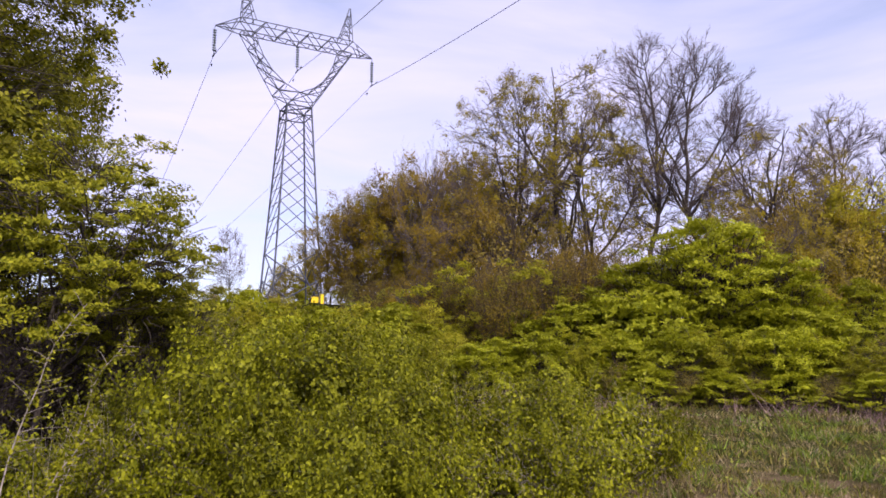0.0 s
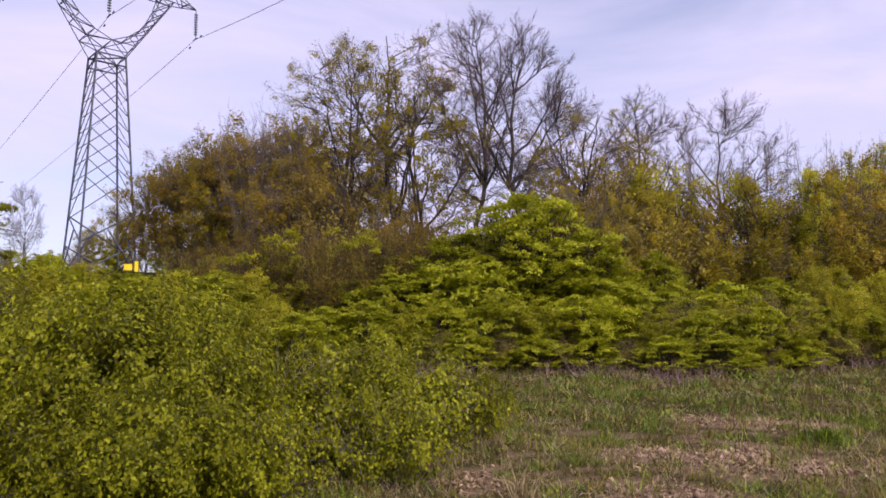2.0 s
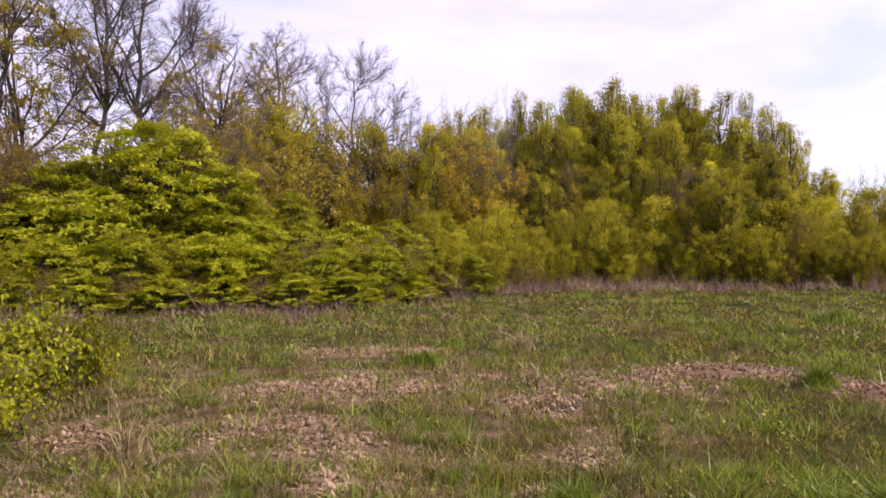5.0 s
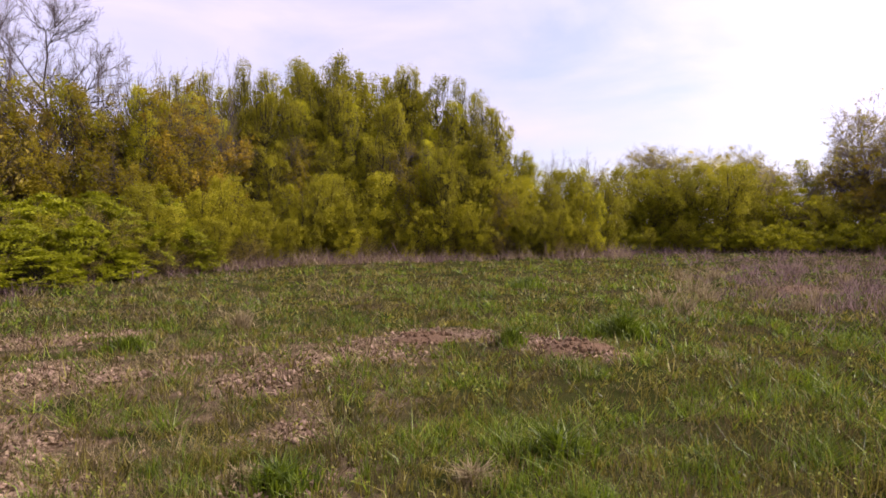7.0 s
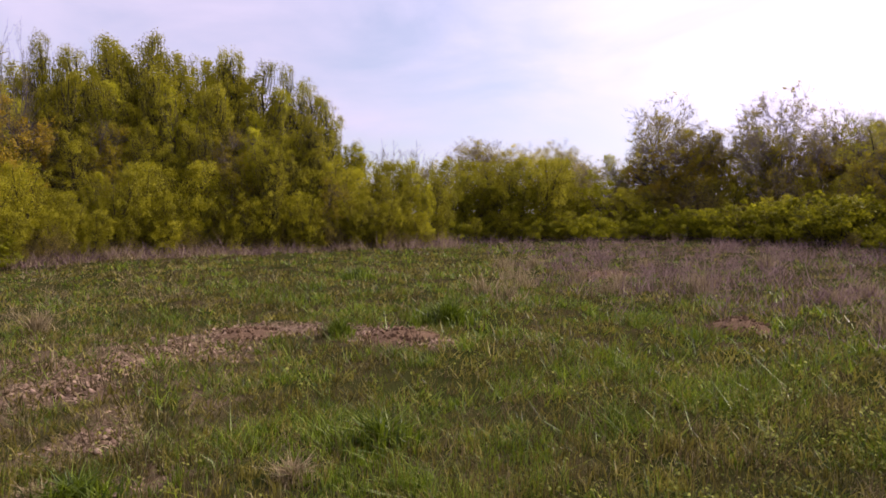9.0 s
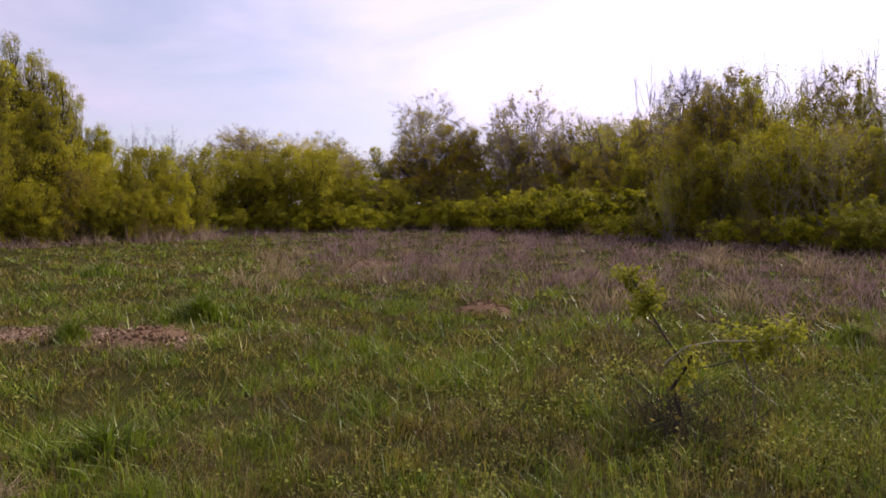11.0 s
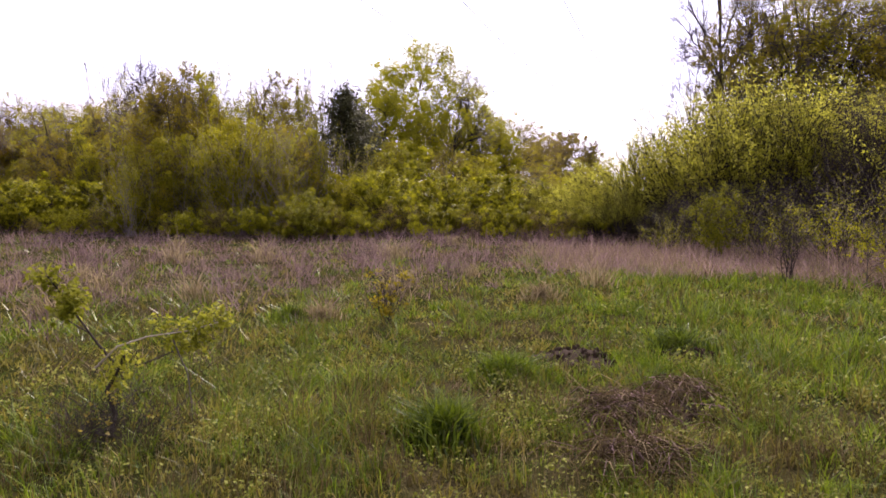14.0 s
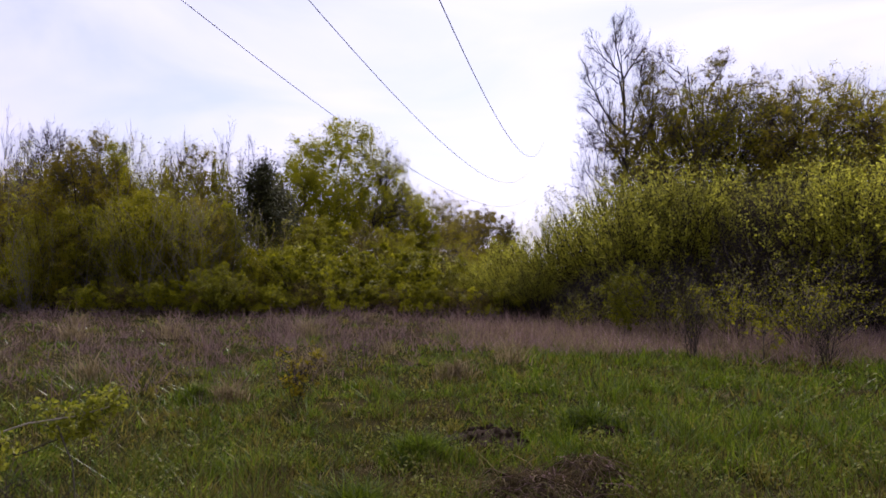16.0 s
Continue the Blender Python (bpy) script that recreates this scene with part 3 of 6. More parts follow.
def tiered(name, seed, height, girth, bark, leaf, sprays, per, size, reach=0.8, tier=0.45, lobes=0.14, steep=1.7, diamond=False):
    """A thorn bush: a dome of flat leafy sprays in uneven tiers, with shade between them."""
    rng = np.random.default_rng(seed)
    root = new(name)
    a = rng.random(sprays) * 2 * np.pi
    z = height * (0.05 + 0.92 * rng.random(sprays) ** 0.85)
    z = np.clip((np.round(z / tier) + 0.38 * rng.normal(0, 1, sprays)) * tier, 0.2, height * 0.98)
    wide = girth / 2 * (1 - np.clip(z / height, 0, 1) ** steep) ** 0.6 * (1 + lobes * np.sin(3 * a + seed) + 0.7 * lobes * np.sin(5 * a + 2 * seed + 2 * z))
    r = np.maximum(wide * np.where(rng.random(sprays) < 0.22, 0.55, 0.78 + 0.28 * rng.random(sprays)) - 0.3 * reach, 0.05)
    c = np.stack([np.cos(a) * r, np.sin(a) * r, z], -1)
    turn = a + rng.normal(0, 0.5, sprays)
    out = unit(np.stack([np.cos(turn), np.sin(turn), 0.05 + 0.42 * rng.normal(0, 1, sprays)], -1))
    side = unit(np.cross(np.tile((0.0, 0.0, 1.0), (sprays, 1)), out))
    nor = unit(np.cross(out, side) + rng.normal(0, 0.36, (sprays, 3)))
    span = reach * (0.6 + 0.6 * rng.random(sprays))
    # a stem in the middle, a bough to each spray
    k = min(5, 2 + sprays // 50)
    b = np.arange(k) / k * 6.283 + rng.random(k)
    stem = bow(rng, np.stack([np.cos(b), np.sin(b), 0 * b - 0.2], -1) * girth * 0.03, np.stack([np.cos(b) * girth * 0.12, np.sin(b) * girth * 0.12, height * (0.6 + 0.3 * rng.random(k))], -1), np.tile((0.0, 0.0, 1.0), (k, 1)), 9, 0.05)
    rs = np.full(k, 0.012 * height)
    wood = [tubes(stem, rs, rs * 0.3, 6)]
    at0 = stem[rng.integers(0, k, sprays), np.clip((z / height * 8 - 1.5 + rng.random(sprays)).astype(int), 0, 8)]
    bough = bow(rng, at0, c + out * span[:, None] * 0.5, unit(out + np.array((0, 0, 0.5))), 6, 0.05)
    rb = np.full(sprays, 0.004 * height)
    wood.append(tubes(bough, rb, rb * 0.4, 4))
    part("trunk", mesh_np("wood", *join(wood)), bark, root)
    i = np.repeat(np.arange(sprays), per)
    n = len(i)
    ang, rad = rng.random(n) * 2 * np.pi, rng.random(n) ** 0.55
    # ragged rims: a spray has fingers
    rad = rad * (0.72 + 0.28 * np.sin(5 * ang + 9.0 * i))
    u, v = np.cos(ang) * rad * span[i], np.sin(ang) * rad * span[i] * 0.75
    at = c[i] + out[i] * u[:, None] + side[i] * v[:, None] + nor[i] * rng.normal(0, 0.05 * reach, n)[:, None]
    at[:, 2] = np.maximum(at[:, 2] - 0.22 * (u * u + v * v) / reach, 0.04)
    face = nor[i] + out[i] * (0.5 * np.clip(u / reach, 0, 1))[:, None]
    part("crown", mesh_np("leaves", *leaves(rng, at, size, 0.5, 0.65, diamond, face=face, jitter=0.36)), leaf, root)
    TALL[root.name] = float(np.percentile(at[:, 2], 99.7))
    return root


PLACED = {}


def stand(proto, az, d, rise=None, turn=0.0, scale=1.0, wide=1.0, label=""):
    """Puts a plant at a bearing and a distance. rise: the angle over the level at which its top stands, seen from the path; without it, scale.
    The first use moves the plant itself, later ones are copies."""
    x, y = polar(az, d)
    z = float(land(x, y))
    m = pose(x, y, z, 0, 0, turn)
    if rise is not None:
        scale = (1.6 + d * math.tan(radians(rise)) - z) / TALL[proto.name]
    if proto.name in PLACED:
        ob = copy_thing(proto, m)
    else:
        PLACED[proto.name] = 1
        ob = proto
        ob.matrix_basis = m
    ob.scale = (scale * wide, scale * wide, scale)
    if label:
        ob["label"] = label
    return ob


# ---- the ground, one sheet to the horizon ----
def build_ground():
    rings = np.concatenate([np.linspace(0.4, 12, 60), np.linspace(12.4, 70, 90), np.geomspace(75, 2500, 30)])
    az = np.linspace(0, 2 * np.pi, 241)[:-1]
    r, a = np.meshgrid(rings, az, indexing="ij")
    x, y = r * np.sin(a), r * np.cos(a)
    v = np.stack([x, y, land(x, y)], -1).reshape(-1, 3)
    v = np.concatenate([v, [[0, 0, float(land(0, 0))]]])
    n = len(az)
    i = np.arange(len(rings) * n).reshape(len(rings), n)
    j = np.roll(i, -1, 1)
    q = np.stack([i[:-1], i[1:], j[1:], j[:-1]], -1).reshape(-1, 4)
    cap = np.stack([np.full(n, len(v) - 1), i[0], j[0]], -1)
    me = mesh_np("ground", v, q, cap)
    me.polygons.foreach_set("use_smooth", [True] * len(me.polygons))
    me.materials.append(SOIL)
    return tagged(new("ground", me), "meadow soil with straw litter and moss, rising to a bank", "ground", kind="structure")


ground = build_ground()


# ---- the pylon and its line ----
STEEL = barky("galvanised_steel", (0.034, 0.038, 0.056), (0.085, 0.090, 0.115), 3, 0.55, 0.1, 0.3)
CERAMIC = barky("insulator_glass", (0.09, 0.11, 0.12), (0.18, 0.21, 0.22), 8, 0.2, 0.05)
WIRE = barky("aluminium_wire", (0.11, 0.11, 0.12), (0.19, 0.19, 0.21), 8, 0.5, 0.1, 0.4)
YELLOW = barky("yellow_enamel", (0.60, 0.42, 0.008), (0.78, 0.56, 0.012), 4, 0.4, 0.05)
PYLON = Vector((-12.25, 55.6, 4.3))
ARM_AZ = 61.0  # bearing of the cross-arm
ARM_Z, WAIST_Z, TOP_Z = 22.3, 16.6, 26.6  # over the foot


def bars(segments, thick):
    """Angle-iron bars: square tubes from end to end."""
    p = np.array([[a, b] for a, b in segments], float)
    r = np.full(len(p), thick)
    return tubes(p, r, r, 4)


def build_pylon():
    root = new("transmission_pylon")
    root.matrix_basis = pose(*PYLON, 0, 0, 90 - ARM_AZ)  # its own x runs along the cross-arm

    def half(z):
        return 2.0 + (1.02 - 2.0) * z / WAIST_Z

    def corner(k, z):
        return (half(z) * (1, 1, -1, -1)[k % 4], half(z) * (1, -1, -1, 1)[k % 4], z)

    for k in range(4):
        part("leg", mesh_np("leg", *bars([(corner(k, -0.8), corner(k, WAIST_Z))], 0.075)), STEEL, root)
        part("footing", mesh_np("footing", *bars([((half(0) * (1, 1, -1, -1)[k], half(0) * (1, -1, -1, 1)[k], -0.9), (half(0) * (1, 1, -1, -1)[k], half(0) * (1, -1, -1, 1)[k], 0.25))], 0.3)), CLOD, root, "weathered concrete footing")
    levels = [4.4 + (WAIST_Z - 4.4) * (i / 5) ** 0.93 for i in range(6)]
    for k in range(4):  # four faces
        seg = []
        lo, hi = (k, k + 1) if k % 2 == 0 else (k + 1, k)
        m2 = tuple((a + b) / 2 for a, b in zip(corner(lo, 3.4), corner(hi, 3.4)))
        seg += [(corner(lo, 0.1), corner(hi, 2.4)), (corner(lo, 2.4), corner(hi, 4.6)), (corner(hi, 0.2), m2)]
        for i in range(5):
            z0, z1 = levels[i], levels[i + 1]
            seg.append((corner(k, z1), corner(k + 1, z0)) if k % 2 == 0 else (corner(k, z0), corner(k + 1, z1)))
            zm = (z0 + z1) / 2
            seg.append((corner(k, min(WAIST_Z, zm + (z1 - z0))), corner(k + 1, zm)) if k % 2 == 0 else (corner(k, zm), corner(k + 1, min(WAIST_Z, zm + (z1 - z0)))))
        for i, (a, b) in enumerate(seg):
            part("brace", mesh_np("brace", *bars([(a, b)], 0.055 if i < 3 else 0.034)), STEEL, root)
    w = half(WAIST_Z)
    part("waist_frame", mesh_np("waist", *bars([(corner(k, z), corner(k + 1, z)) for k in range(4) for z in (WAIST_Z, WAIST_Z - 0.7)] + [(corner(0, WAIST_Z), corner(2, WAIST_Z)), (corner(1, WAIST_Z), corner(3, WAIST_Z))], 0.06)), STEEL, root)
    # the fork: two lattice limbs that open from the waist to the cross-arm
    for s in (-1, 1):
        outer = [(s * (w + (4.75 - w) * t), WAIST_Z + (ARM_Z - WAIST_Z) * t) for t in (0, 0.2, 0.4, 0.6, 0.8, 1.0)]
        inner = [(s * x, WAIST_Z + z) for x, z in ((0.0, 1.15), (1.2, 1.75), (2.25, 2.7), (2.95, 3.75), (3.4, 4.8), (3.65, 5.8))]
        seg = []
        for y in (-1, 1):
            def at(q, i, y=y):
                return (q[i][0], y * (w * (1 - i / 5) + 0.45 * i / 5), q[i][1])
            for i in range(5):
                seg += [(at(outer, i), at(outer, i + 1)), (at(inner, i), at(inner, i + 1)), (at(inner, i), at(outer, i + 1)), (at(outer, i), at(inner, i))]
            seg.append((at(outer, 5), at(inner, 5)))
        for i in range(6):
            for q in (outer, inner):
                yy = w * (1 - i / 5) + 0.45 * i / 5
                seg.append(((q[i][0], -yy, q[i][1]), (q[i][0], yy, q[i][1])))
                if i < 5:
                    y2 = w * (1 - (i + 1) / 5) + 0.45 * (i + 1) / 5
                    seg.append(((q[i][0], -yy, q[i][1]), (q[i + 1][0], y2, q[i + 1][1])))
        part("fork_limb", mesh_np("fork", *bars(seg, 0.038)), STEEL, root)
    # the cross-arm: a box truss, tapering to its tips
    xs = [-4.75 + 9.5 * i / 10 for i in range(11)]
    seg = []
    for y in (-0.45, 0.45):
        for z in (ARM_Z, ARM_Z + 1.1):
            seg.append(((xs[0], y, z), (xs[-1], y, z)))
        for i in range(10):
            lo, hi = ARM_Z, ARM_Z + 1.1
            seg.append(((xs[i], y, lo if i % 2 else hi), (xs[i + 1], y, hi if i % 2 else lo)))
    for i in range(11):
        seg += [((xs[i], -0.45, ARM_Z), (xs[i], 0.45, ARM_Z)), ((xs[i], -0.45, ARM_Z + 1.1), (xs[i], 0.45, ARM_Z + 1.1))]
        if i < 10:
            seg.append(((xs[i], -0.45, ARM_Z), (xs[i + 1], 0.45, ARM_Z)))
    part("cross_arm", mesh_np("arm", *bars(seg, 0.042)), STEEL, root)
    for s in (-1, 1):
        seg = []
        for y in (-0.45, 0.45):
            seg += [((s * 4.75, y, ARM_Z), (s * 6.75, 0, ARM_Z + 0.1)), ((s * 4.75, y, ARM_Z + 1.1), (s * 6.75, 0, ARM_Z + 0.1)), ((s * 5.5, y * 0.62, ARM_Z), (s * 5.1, y * 0.8, ARM_Z + 0.9)), ((s * 5.5, y * 0.62, ARM_Z), (s * 6.1, y * 0.3, ARM_Z + 0.4))]
        seg += [((s * 5.5, -0.28, ARM_Z), (s * 5.5, 0.28, ARM_Z))]
        part("arm_tip", mesh_np("tip", *bars(seg, 0.042)), STEEL, root)
        seg = []
        for y in (-0.45, 0.45):
            seg += [((s * 3.6, y, ARM_Z + 1.1), (s * 4.55, 0, TOP_Z)), ((s * 4.75, y, ARM_Z + 1.1), (s * 4.65, 0, TOP_Z))]
            for z in (0.25, 0.5, 0.75):
                a = 3.6 + 0.95 * z
                b = 4.75 - 0.1 * z
                h = ARM_Z + 1.1 + (TOP_Z - ARM_Z - 1.1) * z
                seg += [((s * a, y * (1 - z), h), (s * b, y * (1 - z), h)), ((s * a, y * (1 - z), h), (s * 4.7, y * (1 - z + 0.25), h - 0.9))]
        part("earth_wire_horn", mesh_np("horn", *bars(seg, 0.036)), STEEL, root)
    bm = bmesh.new()
    bmesh.ops.create_cube(bm, size=1, matrix=Matrix.Translation((1.36, -2.12, 0.75)) @ Matrix.Diagonal((0.58, 0.03, 0.46, 1)))
    part("warning_plate", bm, YELLOW, root, "yellow warning plate")
    bm = bmesh.new()
    bmesh.ops.create_cube(bm, size=1, matrix=Matrix.Translation((1.97, -1.97, 0.35)) @ Matrix.Diagonal((0.26, 0.26, 1.7, 1)))
    part("marker_sleeve", bm, YELLOW, root, "yellow painted leg sleeve")
    tagged(root, "grey galvanised steel lattice pylon with a forked head", "pylon")
    return root


pylon = build_pylon()


def insulator(x):
    root = new("insulator_string")
    m = pylon.matrix_basis @ Matrix.Translation((x, 0, ARM_Z))
    root.matrix_basis = m
    part("rod", mesh_np("rod", *bars([((0, 0, 0.1), (0, 0, -2.35))], 0.03)), STEEL, root)
    for i in range(9):
        z = -0.3 - 0.21 * i
        a = np.linspace(0, 2 * np.pi, 11)[:-1]
        ring = np.concatenate([np.stack([r * np.cos(a), r * np.sin(a), 0 * a + z + h], -1) for r, h in ((0.05, 0.09), (0.15, 0.03), (0.16, -0.01), (0.06, -0.02))])
        k = np.arange(40).reshape(4, 10)
        q = np.stack([k[:-1], np.roll(k, -1, 1)[:-1], np.roll(k, -1, 1)[1:], k[1:]], -1).reshape(-1, 4)
        part("disc", mesh_np("disc", ring, q), CERAMIC, root)
    part("clamp", mesh_np("clamp", *bars([((0, -0.35, -2.38), (0, 0.35, -2.38))], 0.07)), STEEL, root)
    return tagged(root, "string of glass insulator discs hanging from the cross-arm", "insulator", "insulators on the pylon")


def conductor(x, bearing, span, sag, dampers=True):
    """One wire that hangs over the meadow to the next pylon out of sight, and off behind this one."""
    p = pylon.matrix_basis @ Vector((x, 0, ARM_Z - 2.4))
    root = new("power_line_wire")
    b = radians(bearing)
    s = np.linspace(0, span, 70)
    fore = np.stack([p.x + math.sin(b) * s, p.y + math.cos(b) * s, p.z - 4 * sag * s * (span - s) / span**2], -1)
    s = np.linspace(0, 240, 40)
    c = radians(153)
    back = np.stack([p.x - math.sin(c) * s, p.y - math.cos(c) * s, p.z - 2.5 * (1 - ((s - 120) / 120) ** 2)], -1)
    for q in (fore, back):
        v, f = tubes(q[None], np.array([0.022]), np.array([0.022]), 5)
        part("strand", mesh_np("strand", v, f), WIRE, root)
    for k in (-1.5, 1.5) if dampers else ():
        c = (p.x + math.sin(b) * k, p.y + math.cos(b) * k, p.z - 0.22)
        part("damper", mesh_np("damper", *bars([((c[0] - 0.2 * math.sin(b), c[1] - 0.2 * math.cos(b), c[2]), (c[0] + 0.2 * math.sin(b), c[1] + 0.2 * math.cos(b), c[2]))], 0.06)), STEEL, root)
    return tagged(root, "thin grey overhead power line sagging across the meadow", "cable", "wires of the line")


for tip, bearing, span, sag in ((-6.75, 156.1, 180, 13.0), (0.0, 156.5, 220, 12.0), (6.75, 157.9, 260, 13.5)):
    insulator(tip)
    conductor(tip, bearing, span, sag)


# ---- trees and shrubs: one of each kind first ----
budding = tagged(crowned("budding_tree", 11, 15.0, 8.0, 0.30, BARK_DARK, LEAF_OLIVE, 12000, 0.085, 0.014, 2, 13, 85, 6, 5, 2, TWIG_DARK, bunch=0.36, clumps=0.04, thick=0.007, hollow=0.55, lift=0.03, wander=0.2, bulk=0.12, reach=1.4, vase=True), "tall half-leafed tree with dark forking limbs", "tree")
budding_wide = tagged(crowned("budding_tree", 12, 13.0, 8.5, 0.20, BARK_DARK, LEAF_OLIVE, 17000, 0.085, 0.014, 1, 13, 90, 6, 5, 2, TWIG_DARK, bunch=0.36, clumps=0.035, thick=0.007, hollow=0.5, lift=0.03, wander=0.2, bulk=0.12, reach=1.4, vase=True), "half-leafed tree with a dark trunk and olive buds", "tree")
russet = tagged(crowned("budding_tree", 13, 9.0, 6.5, 0.06, BARK_DARK, LEAF_BROWN, 24000, 0.10, 0.012, 2, 12, 90, 5, 4, 2, TWIG_DARK, bunch=0.36, clumps=0.022, squash=1.3, lift=0.14, thick=0.007), "rounded tree with dense russet young leaves", "tree")
olive = tagged(crowned("leafy_tree", 14, 9.0, 5.6, 0.04, BARK_DARK, LEAF_OLIVE, 28000, 0.10, 0.012, 3, 10, 90, 5, 4, 2, TWIG, bunch=0.36, clumps=0.018, squash=1.4, lift=0.16, thick=0.007, point=0.25), "upright tree dense with olive young leaves", "tree")
bare = tagged(crowned("bare_tree", 21, 16.0, 7.0, 0.36, BARK_DARK, LEAF_OLIVE, 0, 0.08, 0.013, 1, 13, 105, 6, 5, 2, TWIG_DARK, bulk=0.13, thick=0.0072, hollow=0.55, lift=0.05, reach=1.3, wander=0.15, vase=True), "tall leafless tree with a fine grey twig crown", "tree")
bare_wide = tagged(crowned("bare_tree", 22, 13.0, 8.5, 0.26, BARK_DARK, LEAF_OLIVE, 0, 0.12, 0.0105, 1, 14, 130, 6, 5, 2, TWIG_DARK, bulk=0.13, thick=0.0068, hollow=0.55, lift=0.05, reach=1.25, wander=0.13, vase=True), "leafless tree with a broad grey twig crown", "tree")
bare_thin = tagged(plant("bare_tree", 23, "upright", 10.0, 3.0, TWIG, LEAF_OLIVE, 0, 0.10, 0.010, bunch=0.3, twig=TWIG), "slender leafless tree with upright grey twigs", "tree")
poplar = tagged(plumed("willow_tree", 31, 10.5, 5.2, BARK_DARK, LEAF_WILLOW, 3, 9500, 0.09, clumps=230), "upright willow dense with yellow-green young leaves", "tree")
poplar_b = tagged(plumed("willow_tree", 32, 10.5, 3.3, BARK_DARK, LEAF_WILLOW, 1, 15000, 0.09, clumps=320), "slim upright willow with yellow-green young leaves", "tree")
poplar_tip = tagged(plumed("willow_tree", 33, 9.5, 4.0, BARK, LEAF_YELLOW, 2, 9000, 0.09, clumps=200), "upright willow with fresh yellow leaves", "tree")
osier = tagged(plumed("willow_shrub", 34, 5.0, 4.8, BARK_DARK, LEAF_WILLOW, 5, 3600, 0.09, 0.02, 90), "bushy willow shrub with upright leafy rods", "shrub")
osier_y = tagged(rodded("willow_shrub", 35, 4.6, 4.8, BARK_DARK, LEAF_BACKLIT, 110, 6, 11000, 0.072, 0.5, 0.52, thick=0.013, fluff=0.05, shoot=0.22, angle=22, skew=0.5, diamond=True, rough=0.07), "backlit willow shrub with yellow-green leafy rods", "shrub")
thorn = tagged(tiered("hawthorn_shrub", 41, 3.2, 5.0, BARK_DARK, LEAF_BRIGHT, 150, 105, 0.10, 0.58, 0.4), "bright green arching hawthorn shrub in layered sprays", "shrub")
thorn_b = tagged(tiered("hawthorn_shrub", 42, 6.0, 6.2, BARK_DARK, LEAF_BRIGHT, 250, 105, 0.10, 0.62, 0.45), "domed bright green hawthorn in tiers of sprays", "shrub")
thorn_dome = tagged(tiered("hawthorn_tree", 55, 6.0, 7.0, BARK_DARK, LEAF_BRIGHT, 340, 105, 0.10, 0.64, 0.45, steep=3.6), "domed bright green hawthorn in tiers of sprays", "tree")
dusky = tagged(plant("hawthorn_shrub", 43, "shrub", 4.0, 4.4, BARK_DARK, LEAF_DEEP, 12000, 0.10, 0.010, bunch=0.36, clumps=0.012, squash=0.6), "deep green leafy shrub", "shrub")
dun = tagged(rodded("russet_shrub", 44, 4.0, 4.6, BARK_DARK, LEAF_DUN, 150, 6, 7000, 0.08, 0.2, 0.30, twig=TWIG_DARK, thick=0.010, fluff=0.09, shoot=0.28, angle=34), "brown budding shrub with a dense twig mass", "shrub")
grey_fan = tagged(rodded("grey_shrub", 45, 6.5, 5.0, TWIG_GREY, LEAF_YELLOW, 34, 7, 6500, 0.085, 0.35, 0.42, twig=TWIG_GREY, thick=0.022, fluff=0.10, shoot=0.34, angle=30, rough=0.2, ragged=0.3), "tall grey-brown shrub, a fan of budding rods", "shrub")
hedge = tagged(plant("hedge_shrub", 46, "shrub", 2.2, 4.0, BARK_DARK, LEAF_DEEP, 9000, 0.10, 0.010, bunch=0.27, clumps=0.012), "low deep green hedge shrub", "shrub")
lush = tagged(crowned("leafy_tree", 47, 10.0, 7.0, 0.08, BARK_DARK, LEAF_LUSH, 56000, 0.10, 0.013, 1, 12, 150, 6, 4, 0, None, bunch=0.50, clumps=0.018, squash=0.9), "round tree with bright green young leaves", "tree")
golden = tagged(crowned("leafy_tree", 48, 8.5, 6.6, 0.12, BARK_DARK, LEAF_GOLD, 22000, 0.085, 0.013, 1, 12, 130, 6, 4, 0, TWIG, bunch=0.46, clumps=0.03), "round tree with golden young leaves", "tree")
sparse = tagged(crowned("leafy_tree", 49, 9.0, 6.8, 0.16, TWIG, LEAF_GOLD, 10000, 0.09, 0.012, 1, 12, 80, 6, 5, 2, TWIG_GREY, bunch=0.3, clumps=0.06, thick=0.008, bulk=0.12, lift=0.05, wander=0.15, vase=True), "half-bare tree with a pale twig crown and scattered buds", "tree")
sunny = tagged(crowned("leafy_tree", 52, 9.5, 7.2, 0.12, BARK_DARK, LEAF_YELLOW, 22000, 0.07, 0.013, 2, 12, 110, 6, 4, 0, TWIG, bunch=0.44, clumps=0.03), "broad tree with backlit yellow-green young leaves", "tree")
grey_round = tagged(crowned("budding_tree", 53, 8.0, 6.6, 0.10, BARK_DARK, LEAF_DUN, 26000, 0.15, 0.014, 1, 12, 110, 5, 4, 2, TWIG, bunch=0.4, clumps=0.04, thick=0.009), "round grey-brown tree with dense fine buds", "tree")
dark_fan = tagged(rodded("willow_shrub", 54, 5.6, 4.2, BARK_DARK, LEAF_WILLOW, 230, 6, 1800, 0.06, 0.5, 0.36, twig=TWIG_DARK, thick=0.013, fluff=0.06, shoot=0.26, angle=22), "dark purplish shrub, a fan of barely budding rods", "shrub")
brown_fan = tagged(rodded("russet_shrub", 56, 5.6, 4.6, BARK_DARK, LEAF_UMBER, 200, 6, 9000, 0.085, 0.4, 0.32, twig=TWIG_BROWN, thick=0.013, fluff=0.08, shoot=0.28, angle=28), "dark russet-brown shrub dense with budding rods", "shrub")
